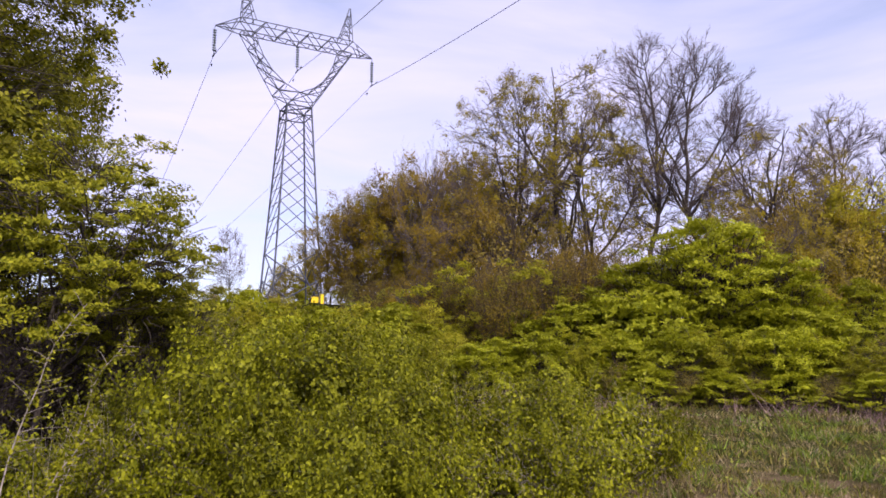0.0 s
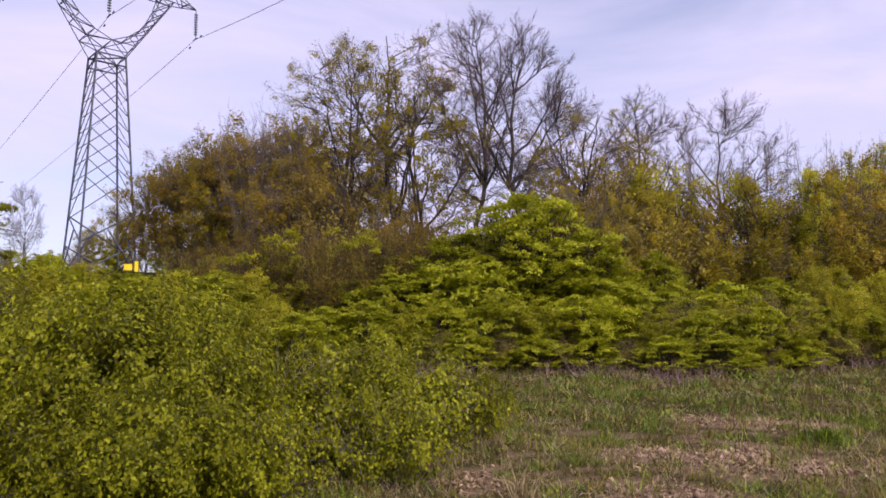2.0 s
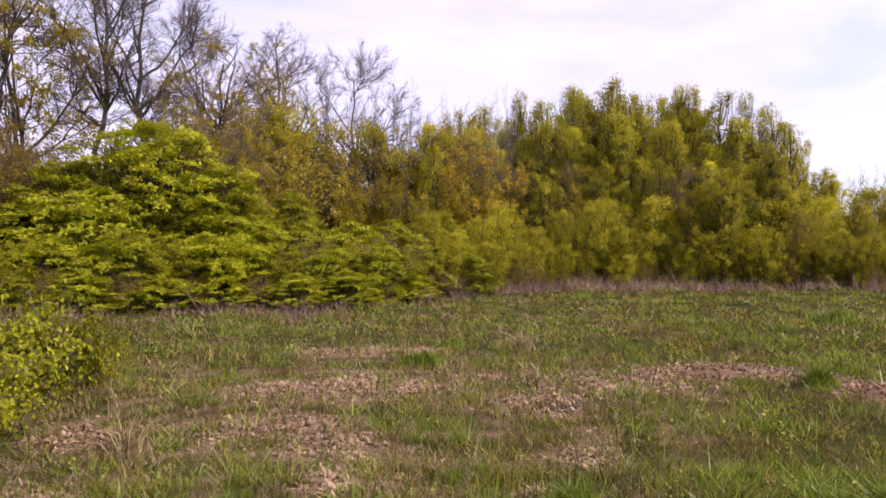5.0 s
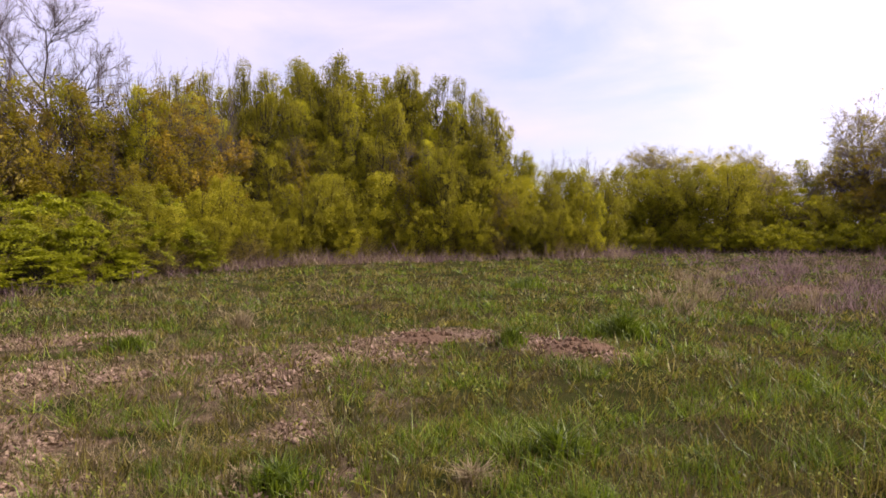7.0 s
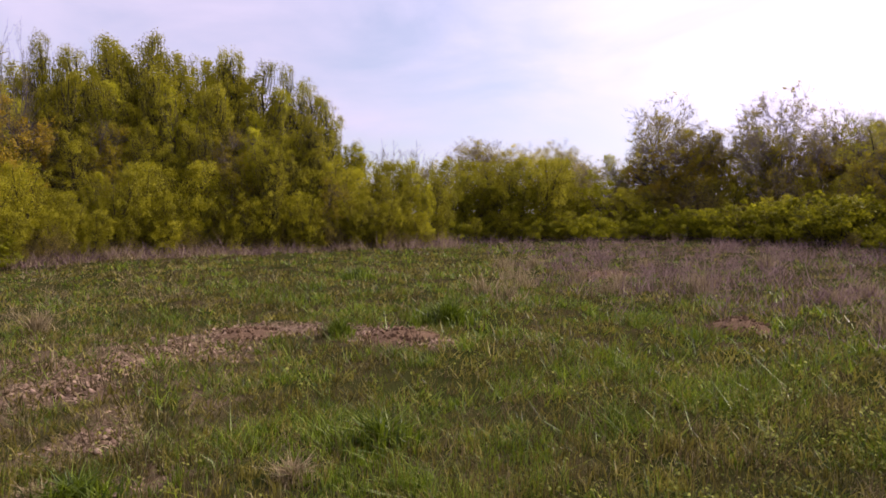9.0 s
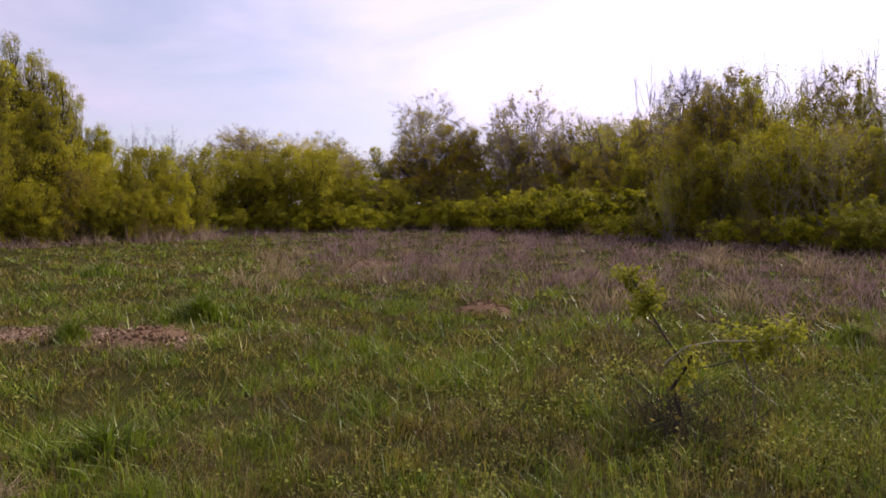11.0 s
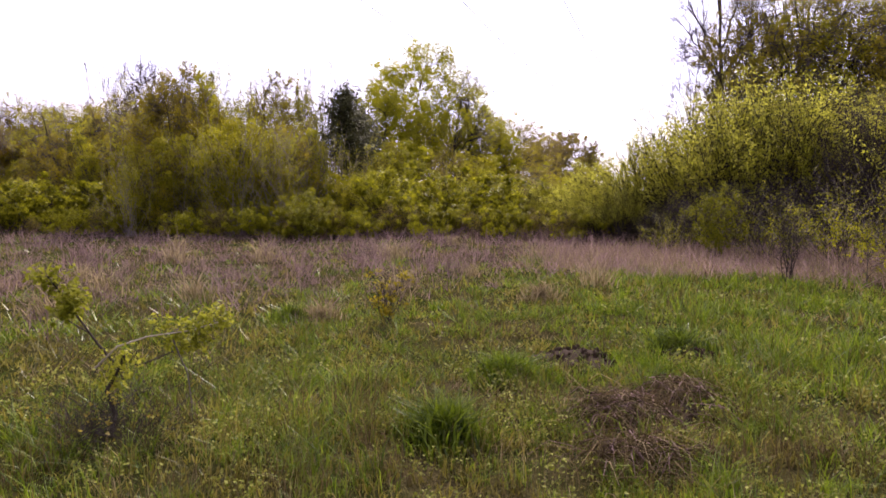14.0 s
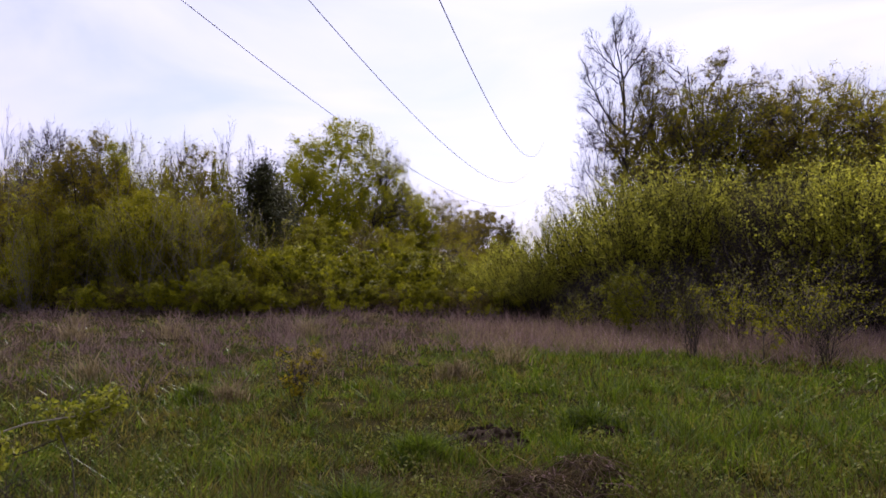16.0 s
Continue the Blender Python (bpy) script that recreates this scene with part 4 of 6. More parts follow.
pine = tagged(rodded("dark_tree", 50, 7.2, 3.4, BARK_DARK, LEAF_DARK, 100, 8, 20000, 0.10, 0.0, 0.45, 1, thick=0.012, fluff=0.17, shoot=0.34, angle=44, rise=0.15, skew=0.7), "dense dark evergreen tree", "tree")

# added dark twigs that stand in for deep shade low under trees and shrubs
thicket = tagged(rodded("thorn_thicket", 51, 2.4, 3.2, BARK_DARK, LEAF_DEEP, 110, 7, 1200, 0.05, 0.2, 0.35, twig=TWIG_DARK, thick=0.010, fluff=0.06, shoot=0.32, angle=40), "dark thicket of bare twigs standing in for shade under the bushes", "shrub")


def row(protos, az0, az1, count, d, rise, seed, deep=1.5, vary=0.8, wide=1.0):
    """A row of plants between two bearings; d and rise are numbers or lists of (bearing, value)."""
    rng = random.Random(seed)

    def at(v, az):
        return v if isinstance(v, (int, float)) else float(np.interp(az, [q[0] for q in v], [q[1] for q in v]))

    for i in range(count):
        az = az0 + (az1 - az0) * (i + 0.5 + 0.5 * (rng.random() - 0.5)) / count
        stand(protos[i % len(protos)], az, at(d, az) + deep * (rng.random() - 0.5), at(rise, az) - vary * rng.random() ** 1.5, rng.random() * 360, wide=wide * (0.9 + 0.25 * rng.random()))


# behind the hedge on the pylon's side
row([russet, russet, olive], -8.6, 4.5, 7, 40, [(-9, 10.8), (-6, 13.4), (-3, 14.6), (0, 15.6), (4, 16.5)], 2, wide=1.1)
stand(bare_thin, -1.6, 36, 16.4, 10)
stand(bare_thin, 0.4, 36, 17.0, 70)
stand(budding, 5.4, 34, 22.0, 20)
stand(budding_wide, 9.8, 34, 22.0, 75)
stand(budding, 12.6, 36, 19.6, 200)
stand(bare, 16.8, 35, 24.0, 0, wide=0.82)
stand(bare, 20.6, 35.5, 23.0, 130, wide=0.95)
stand(bare_wide, 24.0, 37, 18.6, 30, wide=0.75)
row([olive, russet, dun], 22, 31, 4, 29, [(22, 10.5), (30, 9.5)], 150)
stand(budding_wide, 25.8, 33, 16.6, 190)
stand(bare, 30.2, 40, 17.2, 220)
stand(bare_wide, 36.0, 44, 16.0, 100)
stand(bare_thin, 33.2, 41, 14.6, 40)
stand(bare_thin, 38.8, 42, 13.5, 40)
stand(bare_thin, 41.5, 36, 13.2, 140)
row([russet, dun, russet], 1, 30, 9, 31.5, [(1, 13.4), (6, 12.0), (9, 9.5), (14, 8.4), (20, 8.4), (24, 12.0), (30, 12.0)], 3)
row([olive, osier, olive, russet], 28, 46, 8, 30.5, [(28, 12.5), (34, 10.0), (40, 10.5), (46, 11.0)], 4)
row([brown_fan, russet, brown_fan, dusky], -6, 15, 11, 27, [(-6, 5.5), (0, 6.5), (6, 7.5), (10, 7.5), (15, 6)], 5)
stand(brown_fan, 4.6, 24, 6.4, 10)
stand(brown_fan, 9.6, 25.5, 7.0, 100, wide=1.2)
stand(brown_fan, 13.0, 27, 7.8, 60)
stand(poplar_tip, 42.2, 29, 10.4, 0, wide=0.85)
stand(bare_wide, -17.2, 33, 9.2, 0, wide=0.6)
row([dun, russet], -8, 2, 5, 38, 6.4, 143, wide=1.2)
stand(olive, -11.6, 66, 8.0, 0, wide=1.3)
stand(olive, -9.2, 64, 8.4, 90, wide=1.3)
# the hawthorn slope
stand(thorn_dome, 20.8, 25.2, 9.5, 0)
stand(thorn_dome, 16.0, 25.0, 6.4, 120)
stand(thorn_dome, 25.4, 25.0, 6.2, 200)
stand(thorn_b, 31.0, 25.5, 4.6, 20)
stand(olive, 27.4, 26.5, 8.8, 20)
row([thorn, thorn_b, thorn], 4, 45, 11, [(4, 23.5), (38, 23.5), (45, 27)], [(4, 2.5), (12, 4.2), (20, 5.2), (28, 3.4), (36, 2.8), (45, 2)], 6, wide=1.1)
row([thorn, thorn, dusky], 3, 46, 13, [(3, 21), (36, 21), (46, 26)], [(3, 0.8), (18, 2.2), (30, 1.2), (46, 0.5)], 7)
row([dun, thorn], 8, 47, 16, [(8, 20), (36, 19.8), (47, 26)], [(8, -1.2), (47, -1.4)], 8, 0.8, wide=1.2)
row([dun, osier, dun], 24, 45, 8, [(24, 22), (38, 22.5), (45, 26)], [(24, 1.4), (45, 1.6)], 144, vary=1.5)
# brush on the bank below the pylon
row([dusky, osier, thorn], -18, 4, 9, 15.5, [(-18, 2.8), (-8, 2.4), (4, 0.4)], 9)
row([dusky, thorn, osier], -19, 1, 10, 24, [(-19, 4.6), (-14, 4.0), (-12, 3.5), (-10.4, 3.0), (-8, 3.1), (-5, 3.4), (1, 3)], 10, wide=1.2, vary=0.4)
row([dusky, thorn, dun], -19, -3, 8, 36, [(-19, 4.4), (-12, 3.5), (-9, 3.2), (-3, 5)], 12, vary=0.4)
row([dusky, dun], -26, -13, 6, 46, [(-26, 5.2), (-13, 4.6)], 13)
# willow thicket
row([poplar_b, poplar, poplar_b], 45, 69, 13, 39, [(45, 10.8), (50, 11.6), (57, 12.5), (63, 11.6), (69, 8.6)], 15, vary=0.6)
for i, (az, rise) in enumerate(((44.4, 11.2), (46.4, 11.6), (49.4, 12.2), (51.6, 12.0), (53.8, 12.9), (55.3, 12.8), (56.8, 13.4), (58.9, 12.2), (60.8, 12.7), (62.9, 12.3), (65.1, 11.8), (66.8, 11.2), (68.2, 10.4), (69.7, 9.2), (71.0, 7.6))):
    stand((poplar_b, poplar_b, poplar)[i % 3], az, 36.5 + (i * 7 % 5) * 0.4, rise, i * 77, wide=1.05 if i % 3 < 2 else 0.8)
row([poplar, poplar_b, poplar_tip, poplar], 43.5, 70, 18, 35, [(43, 9.6), (57, 10.8), (65, 9.8), (70, 6.6)], 14, vary=1.2)
row([osier, poplar_tip], 69, 79, 5, 37.5, [(69, 6.0), (74, 5.0), (79, 4.2)], 119)
stand(bare_thin, 47.8, 33, 12.8, 0)
stand(bare_thin, 43.2, 34, 12.2, 60)
row([poplar_b, olive, poplar_tip, poplar, poplar_b], 43.5, 71, 17, 32.6, [(43, 7.0), (55, 7.4), (65, 7.2), (71, 4.2)], 17, vary=1.8)
row([osier, poplar_tip, osier, osier, poplar_b], 42, 78, 22, [(42, 25.5), (52, 29.8), (60, 32), (78, 35)], [(42, 3.6), (60, 4.4), (70, 4.2), (78, 3.4)], 18, vary=2.2)
row([dun, osier, dun], 44, 79, 20, [(44, 25), (52, 28.6), (60, 31), (79, 34.4)], -0.4, 118, 0.8, vary=1.6, wide=1.3)
row([osier], 43, 78, 20, [(43, 25.2), (52, 29.0), (60, 31.2), (78, 34.2)], [(43, 1.2), (60, 1.7), (78, 1.4)], 16, vary=1.3, wide=1.15)
row([bare_thin], 72, 78, 4, 42, 5.7, 19, wide=1.6)
# the dark group and the far trees behind it
row([osier, dusky, osier], 78.5, 91, 8, 43, [(78, 3.6), (84, 4.6), (89, 4.4), (91, 3.0)], 20)
row([hedge, osier], 78.5, 91, 7, 41, 0.3, 120)
row([golden, sparse, golden], 77, 92, 6, 66, [(77, 4.4), (81, 6.4), (84, 6.0), (92, 3.8)], 21)
stand(golden, 88.2, 78, 5.8, 0)
row([hedge, osier, hedge, dusky, hedge, dun], 88, 111, 19, [(88, 43), (94, 44), (111, 36.5)], [(88, 0.2), (96, 0.3), (104, 1.2), (111, 2.0)], 22, deep=3.5, vary=1.2)
stand(sparse, 96.8, 50, 8.6, 0, wide=0.9)
stand(sparse, 104.8, 47, 8.9, 60, wide=0.8)
stand(sunny, 108.8, 50, 7.4, 0, wide=0.8)
stand(sunny, 111.3, 44, 6.8, 120)
stand(golden, 113.8, 46, 7.0, 200)
stand(bare_thin, 114.2, 45, 10.6, 0, wide=1.3)
stand(bare_thin, 115.6, 46, 9.6, 70, wide=1.3)
stand(bare, 117.4, 46, 9.8, 50)
row([olive, sparse, poplar_tip, golden, russet, olive], 89, 118, 17, 49, [(89, 3.8), (93, 4.6), (97, 6.4), (104, 6.4), (112, 6.6), (118, 8)], 23, wide=1.15)
row([olive, poplar_tip], 109, 121, 5, 40, [(109, 4), (115, 6), (121, 8)], 24)
row([olive, dun, osier], 89, 119, 14, 46, [(89, 1.8), (100, 2.6), (110, 3.2), (119, 4.5)], 123, wide=1.3)
# grey fans and the trees that follow
row([grey_fan, olive, grey_fan, poplar_b, grey_fan, bare_thin], 117.5, 131, 12, 34, [(117, 8.6), (120, 9.6), (126, 9.4), (131, 8.6)], 25)
row([grey_fan, osier, olive, grey_fan, poplar_tip, grey_fan, osier], 115, 131.5, 13, 30, [(111, 1.8), (116, 3.8), (122, 5.6), (132, 5.0)], 26, 1)
row([dun, hedge], 108, 130, 10, [(108, 35), (112, 31.5), (120, 27.5), (130, 25.5)], -0.6, 27, 0.8)
stand(grey_fan, 123.4, 28.4, 6.2, 41)
stand(grey_fan, 127.2, 28.2, 6.6, 130)
stand(olive, 119.4, 32.6, 9.9, 0, wide=0.9)
stand(poplar_tip, 121.6, 33, 9.0, 60)
stand(bare_wide, 116.2, 42, 10.0, 40, wide=0.6)
stand(bare_thin, 122.6, 37, 10.2, 30, wide=1.3)
stand(bare_thin, 126.0, 38, 10.1, 0, wide=1.3)
stand(bare_thin, 130.0, 38, 11.0, 90, wide=1.5)
stand(pine, 131.8, 32.5, 8.4, 0, wide=1.1)
stand(pine, 132.8, 34.5, 6.6, 100, wide=0.9)
stand(lush, 137.4, 42, 11.7, 0, wide=0.95)
stand(lush, 135.0, 39, 8.6, 100)
stand(sunny, 140.6, 41, 10.4, 50, wide=0.72)
stand(bare, 141.6, 42, 9.6, 80, wide=0.7)
stand(lush, 142.6, 44, 6.8, 200)
stand(golden, 145.6, 46, 6.3, 0)
stand(golden, 143.6, 47, 5.4, 70)
stand(grey_round, 149.2, 60, 4.8, 0, wide=1.1)
stand(grey_round, 147.2, 57, 4.2, 90)
row([dun, osier, dusky], 131, 152, 9, 33, [(131, 4.0), (138, 4.2), (145, 2.6), (152, 0.6)], 128)
row([osier, osier_y, hedge], 131, 152, 10, 29, [(131, 2.2), (138, 2.4), (145, 1.6), (152, 0.6)], 28, vary=1.4)
row([dun, dun, hedge], 128, 154, 13, [(128, 26), (142, 25.5), (154, 23)], [(128, -0.2), (142, -0.6), (154, -1.0)], 29, 1)
stand(dusky, 128.6, 25.2, 0.4, 0)
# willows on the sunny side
# their leaf colour is brightened to carry the sun behind them
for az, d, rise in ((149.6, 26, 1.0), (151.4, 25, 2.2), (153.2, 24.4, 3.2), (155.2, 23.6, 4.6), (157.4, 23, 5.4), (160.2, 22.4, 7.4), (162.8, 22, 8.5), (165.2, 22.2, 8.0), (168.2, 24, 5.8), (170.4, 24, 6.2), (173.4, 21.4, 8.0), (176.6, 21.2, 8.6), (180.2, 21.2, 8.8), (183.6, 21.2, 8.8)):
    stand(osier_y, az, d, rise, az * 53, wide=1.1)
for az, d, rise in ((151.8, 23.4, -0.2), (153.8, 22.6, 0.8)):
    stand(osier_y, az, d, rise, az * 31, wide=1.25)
# dark rods and twigs fill in for the shade inside and below the willows
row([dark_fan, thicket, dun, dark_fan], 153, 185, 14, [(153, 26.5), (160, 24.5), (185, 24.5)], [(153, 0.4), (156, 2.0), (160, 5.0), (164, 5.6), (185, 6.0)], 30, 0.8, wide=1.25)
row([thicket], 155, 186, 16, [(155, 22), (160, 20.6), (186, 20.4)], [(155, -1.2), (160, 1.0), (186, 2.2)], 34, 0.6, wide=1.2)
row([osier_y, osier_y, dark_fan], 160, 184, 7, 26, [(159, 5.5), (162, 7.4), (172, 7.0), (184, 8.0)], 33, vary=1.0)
stand(dark_fan, 169.2, 20.8, 6.2, 0, wide=0.7)
stand(dark_fan, 171.4, 20.6, 6.8, 30, wide=0.8)
stand(dark_fan, 178.0, 20.4, 5.2, 80, wide=0.7)
stand(budding, 163.4, 30, 16.6, 60, wide=0.8)
stand(budding_wide, 166.6, 30, 16.2, 10, wide=0.9)
stand(budding_wide, 162.2, 29, 13.6, 210, wide=0.7)
row([sunny, golden, sunny, budding_wide, golden], 165.5, 184, 9, 31, [(164, 14.5), (170, 13.8), (184, 12.6)], 31)
stand(bare, 160.1, 31, 19.4, 130, wide=0.8)
stand(bare_wide, 158.8, 32, 12.6, 20, wide=0.6)

# the great tree beside the path and its undergrowth
great = tagged(crowned("great_tree", 61, 10.8, 9.6, 0.1, BARK_DARK, LEAF_GREAT, 130000, 0.078, 0.014, 2, 14, 260, 6, 3, 0, None, bunch=0.38, clumps=0.010, squash=0.7, up=0.4, diamond=True, hollow=0.4), "large tree with dense mid-green leaves on dark limbs", "tree")
stand(great, -43.5, 14.5, turn=40)
stand(great, -37.0, 19.0, 24.0, turn=160)
great_low = tagged(crowned("hawthorn_tree", 62, 4.9, 5.8, 0.33, BARK_DARK, LEAF_SPRAY, 66000, 0.058, 0.016, 2, 14, 200, 5, 3, 0, None, bunch=0.26, clumps=0.010, squash=0.3, up=0.6, diamond=True, flat=0.3, lift=-0.02, hollow=0.3, reach=1.5), "leafy hawthorn with drooping tiered boughs", "tree")
stand(great_low, -30.5, 11.6, scale=0.92, turn=10)
stand(great_low, -24.5, 13.0, scale=0.62, turn=200)
# mostly dark twigs, put in for the black shade beneath the boughs
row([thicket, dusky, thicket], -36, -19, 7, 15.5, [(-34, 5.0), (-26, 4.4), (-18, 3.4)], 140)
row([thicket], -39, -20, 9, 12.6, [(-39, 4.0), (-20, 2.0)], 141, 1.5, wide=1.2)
row([dusky, dun], -17, -5, 6, 63, 4.9, 142, wide=1.4)


# ---- brambles and bushes close by ----
bramble = tagged(rodded("bramble_bush", 71, 1.7, 2.5, BARK_DARK, LEAF_NEAR, 110, 6, 30000, 0.048, 0.2, 0.30, thick=0.0045, fluff=0.05, shoot=0.27, angle=44, slim=0.58, diamond=True, lobes=0.3, ragged=0.45), "tangled bush with small yellow-green leaves", "bush")
bramble_b = tagged(rodded("bramble_bush", 72, 1.4, 2.4, BARK_DARK, LEAF_NEAR, 100, 6, 24000, 0.047, 0.2, 0.25, thick=0.0045, fluff=0.05, shoot=0.29, angle=46, slim=0.58, diamond=True, lobes=0.3, rough=0.16, ragged=0.45), "arching bramble bush with small yellow-green leaves", "bush")
bramble_low = tagged(rodded("bramble_bush", 73, 1.0, 2.2, BARK, LEAF_NEAR, 90, 6, 8500, 0.048, 0.2, 0.35, twig=TWIG_GREY, thick=0.005, fluff=0.04, shoot=0.34, angle=40, slim=0.7, diamond=True, lobes=0.22, rough=0.16), "low sparse bramble with pale dead canes", "bush")
for az, d, p, rise, r in ((-10.5, 7.2, bramble, 1.7, 0), (-14.5, 8.2, bramble_b, 1.0, 50), (-7.0, 7.3, bramble, 0.4, 100), (-4.6, 7.0, bramble_b, -3.2, 30), (-1.0, 6.2, bramble_low, -7.4, 0), (5.6, 7.7, bramble_low, -4.0, 80), (8.2, 7.8, bramble, -1.9, 160),
                          (11.8, 8.0, bramble_low, -2.8, 200), (14.6, 8.3, bramble_b, -4.4, 20), (17.4, 8.8, bramble_low, -6.6, 60), (-8.0, 9.8, bramble, 2.0, 200), (-18.8, 8.0, bramble_b, -1.8, 240), (-23.5, 7.4, bramble_low, -4.6, 10),
                          (-28.5, 7.0, bramble_low, -6.0, 70), (-33.5, 7.0, bramble_low, -5.6, 30), (-17.0, 10.6, bramble, 1.2, 130), (-3.4, 13.0, bramble, 0.9, 250), (-13.0, 6.0, bramble_b, -5.6, 120), (-6.0, 5.9, bramble_b, -5.2, 270), (9.6, 6.9, bramble_low, -6.2, 10)):
    stand(p, az, d, rise, r, wide=0.8)

# last year's dead canes among the brambles
cane = tagged(plant("dry_canes", 74, "canes", 1.3, 0.9, TWIG_PALE, LEAF_BROWN, 0, 0.02, 0.006, sides=5), "pale dry canes of last year's weeds", "dead stalks")
for az, d, rise, r in ((-0.6, 8.6, -1.6, 0), (1.0, 9.4, -1.8, 90), (-3.0, 7.0, -2.6, 40), (-29.0, 6.6, -4.0, 10), (-25.6, 7.2, -2.6, 150), (9.6, 9.2, -2.4, 200), (5.6, 8.4, -1.6, 250), (16.8, 8.2, -5.4, 300), (18.6, 8.8, -5.8, 20), (13.4, 9.6, -3.4, 70), (-20.4, 7.6, -1.8, 130), (8.4, 12.0, -2.4, 160), (14.6, 13.0, -2.8, 220), (3.0, 12.0, -1.6, 280)):
    stand(cane, az, d, rise, r)

# young trees and bushes in the meadow
def crooked_sapling():
    """A storm-bent little tree: a dark crooked stem, one spray upright, one lying out to the side."""
    rng = np.random.default_rng(81)
    root = new("sapling")
    root.matrix_basis = pose(*polar(117.4, 5.45), 0, 0, 0, -117.4)  # its own x runs across the view of the path
    ways = ([(0.0, 0, -0.05), (0.05, 0.02, 0.16), (0.0, 0.05, 0.32), (0.09, 0.03, 0.48), (0.12, 0.0, 0.56)], [(0.09, 0.03, 0.46), (-0.04, 0.06, 0.64), (-0.14, 0.1, 0.80), (-0.22, 0.08, 0.95), (-0.30, 0.02, 1.10)],
            [(-0.06, 0.05, 0.48), (0.08, 0.0, 0.62), (0.26, -0.05, 0.68), (0.52, 0.0, 0.69), (0.76, 0.02, 0.74)], [(0.1, 0.0, 0.54), (0.2, 0.1, 0.46), (0.4, 0.15, 0.52), (0.6, 0.1, 0.58), (0.7, 0.1, 0.74)],
            [(-0.10, 0.08, 0.72), (-0.18, 0, 0.80), (-0.20, -0.05, 0.84), (-0.16, -0.08, 0.90), (-0.10, -0.1, 0.96)], [(0.42, 0.0, 0.64), (0.45, -0.04, 0.55), (0.5, -0.06, 0.42), (0.52, -0.05, 0.2), (0.52, -0.05, -0.03)])
    p = np.array(ways)
    thick = np.array((0.019, 0.009, 0.008, 0.006, 0.005, 0.006))
    for i, q in enumerate(p):
        v, f = tubes(q[None], thick[i : i + 1], thick[i : i + 1] * 0.5, 6)
        part("trunk" if i == 0 else "branch", mesh_np("branch", v, f), (BARK_DARK, BARK_DARK, TWIG_PALE, BARK_DARK, BARK_DARK, TWIG)[i], root)
    st, w, ln = fork(rng, p[1:5], np.full(4, 0.6), 16, 0.24, 55, 0.5, 1.0, 0.2)
    tw = sprout(rng, st, w, ln, 4, 0.2, 0.08)
    v, f = tubes(tw, np.full(len(tw), 0.0028), np.full(len(tw), 0.0012), 3)
    tagged(part("twig_spray", mesh_np("twigs", v, f), TWIG, root), kind="stuff")
    at = np.concatenate([along(rng, tw, 1700, 0.2) + rng.normal(0, 0.024, (1700, 3)), along(rng, p[:1], 280, 0.5) + rng.normal(0, 0.055, (280, 3))])
    v, f = leaves(rng, at, 0.036, 0.4, 0.6, True)
    part("crown", mesh_np("leaves", v, f), LEAF_SAPLING, root)
    return tagged(root, "small crooked sapling with a dark stem and yellow-green leaves", "sapling")


crooked_sapling()


def leafy_shoot(az, d, seed, rise, span):
    """A long arching shoot with small leaves down its length, on a bare pale stem."""
    rng = np.random.default_rng(seed)
    x, y = polar(az, d)
    root = new("bramble_shoot")
    root.matrix_basis = pose(x, y, float(land(x, y)), 0, 0, -az)
    stem = bow(rng, np.array([[0, 0, -0.05]]), np.array([[span, 0.1, rise]]), unit(np.array([[0.15, 0.0, 1.0]])), 12, 0.03)
    part("stem", mesh_np("stem", *tubes(stem, np.array([0.009]), np.array([0.003]), 5)), TWIG_GREY, root, "pale bare stem")
    st, w, ln = fork(rng, stem, np.array([rise * 0.5]), 26, 0.28, 55, 0.35, 1.0, 0.4)
    tw = sprout(rng, st, w, ln, 4, 0.15, -0.03)
    part("twigs", mesh_np("twigs", *tubes(tw, np.full(26, 0.003), np.full(26, 0.0015), 3)), TWIG_GREY, root)
    at = np.concatenate([along(rng, tw, 330, 0.1), along(rng, stem, 130, 0.4)]) + rng.normal(0, 0.02, (460, 3))
    part("leaves", mesh_np("leaves", *leaves(rng, at, 0.036, 0.5, 0.65, True)), LEAF_SPRAY, root)
    return tagged(root, "long arching shoot with small yellow-green leaves", "shoot", "leafy shoots in front of the great tree")


for az, d, seed, rise, span in ((-28.6, 6.6, 1, 1.62, 0.55), (-32.0, 6.4, 2, 1.88, 0.6), (-30.6, 6.0, 4, 1.0, 0.5)):
    leafy_shoot(az, d, seed, rise, span)
thatch = tagged(plant("dead_bush", 86, "shrub", 0.36, 0.62, BARK_DARK, LEAF_DUN, 60, 0.02, 0.014, twig=BARK_DARK, bunch=0.05), "low tangle of dead dark twigs at a sapling's foot", "bush")
stand(thatch, 118.2, 5.3, scale=1.35, wide=1.1)
stand(thatch, 116.4, 5.45, turn=80, scale=0.95)
sprig = tagged(plant("sapling", 82, "upright", 0.75, 0.55, BARK_DARK, LEAF_OLIVE, 420, 0.045, 0.008, 0.4, True, bunch=0.06, clumps=0.1), "small sapling with sparse russet leaves", "sapling")
stand(sprig, 135.8, 8.9)
young = tagged(plant("sapling", 83, "round", 1.5, 1.1, BARK, LEAF_LUSH, 1000, 0.042, 0.012, 0.4, True, bunch=0.09), "young leafing tree at the meadow's edge", "sapling")
stand(young, 169.9, 14.0, turn=0, scale=0.68)
whip = tagged(plant("sapling", 87, "upright", 1.3, 0.8, BARK_DARK, LEAF_SPRAY, 160, 0.032, 0.010, 0.4, True, bunch=0.07, clumps=0.2), "thin young tree with few leaves on dark shoots", "sapling")
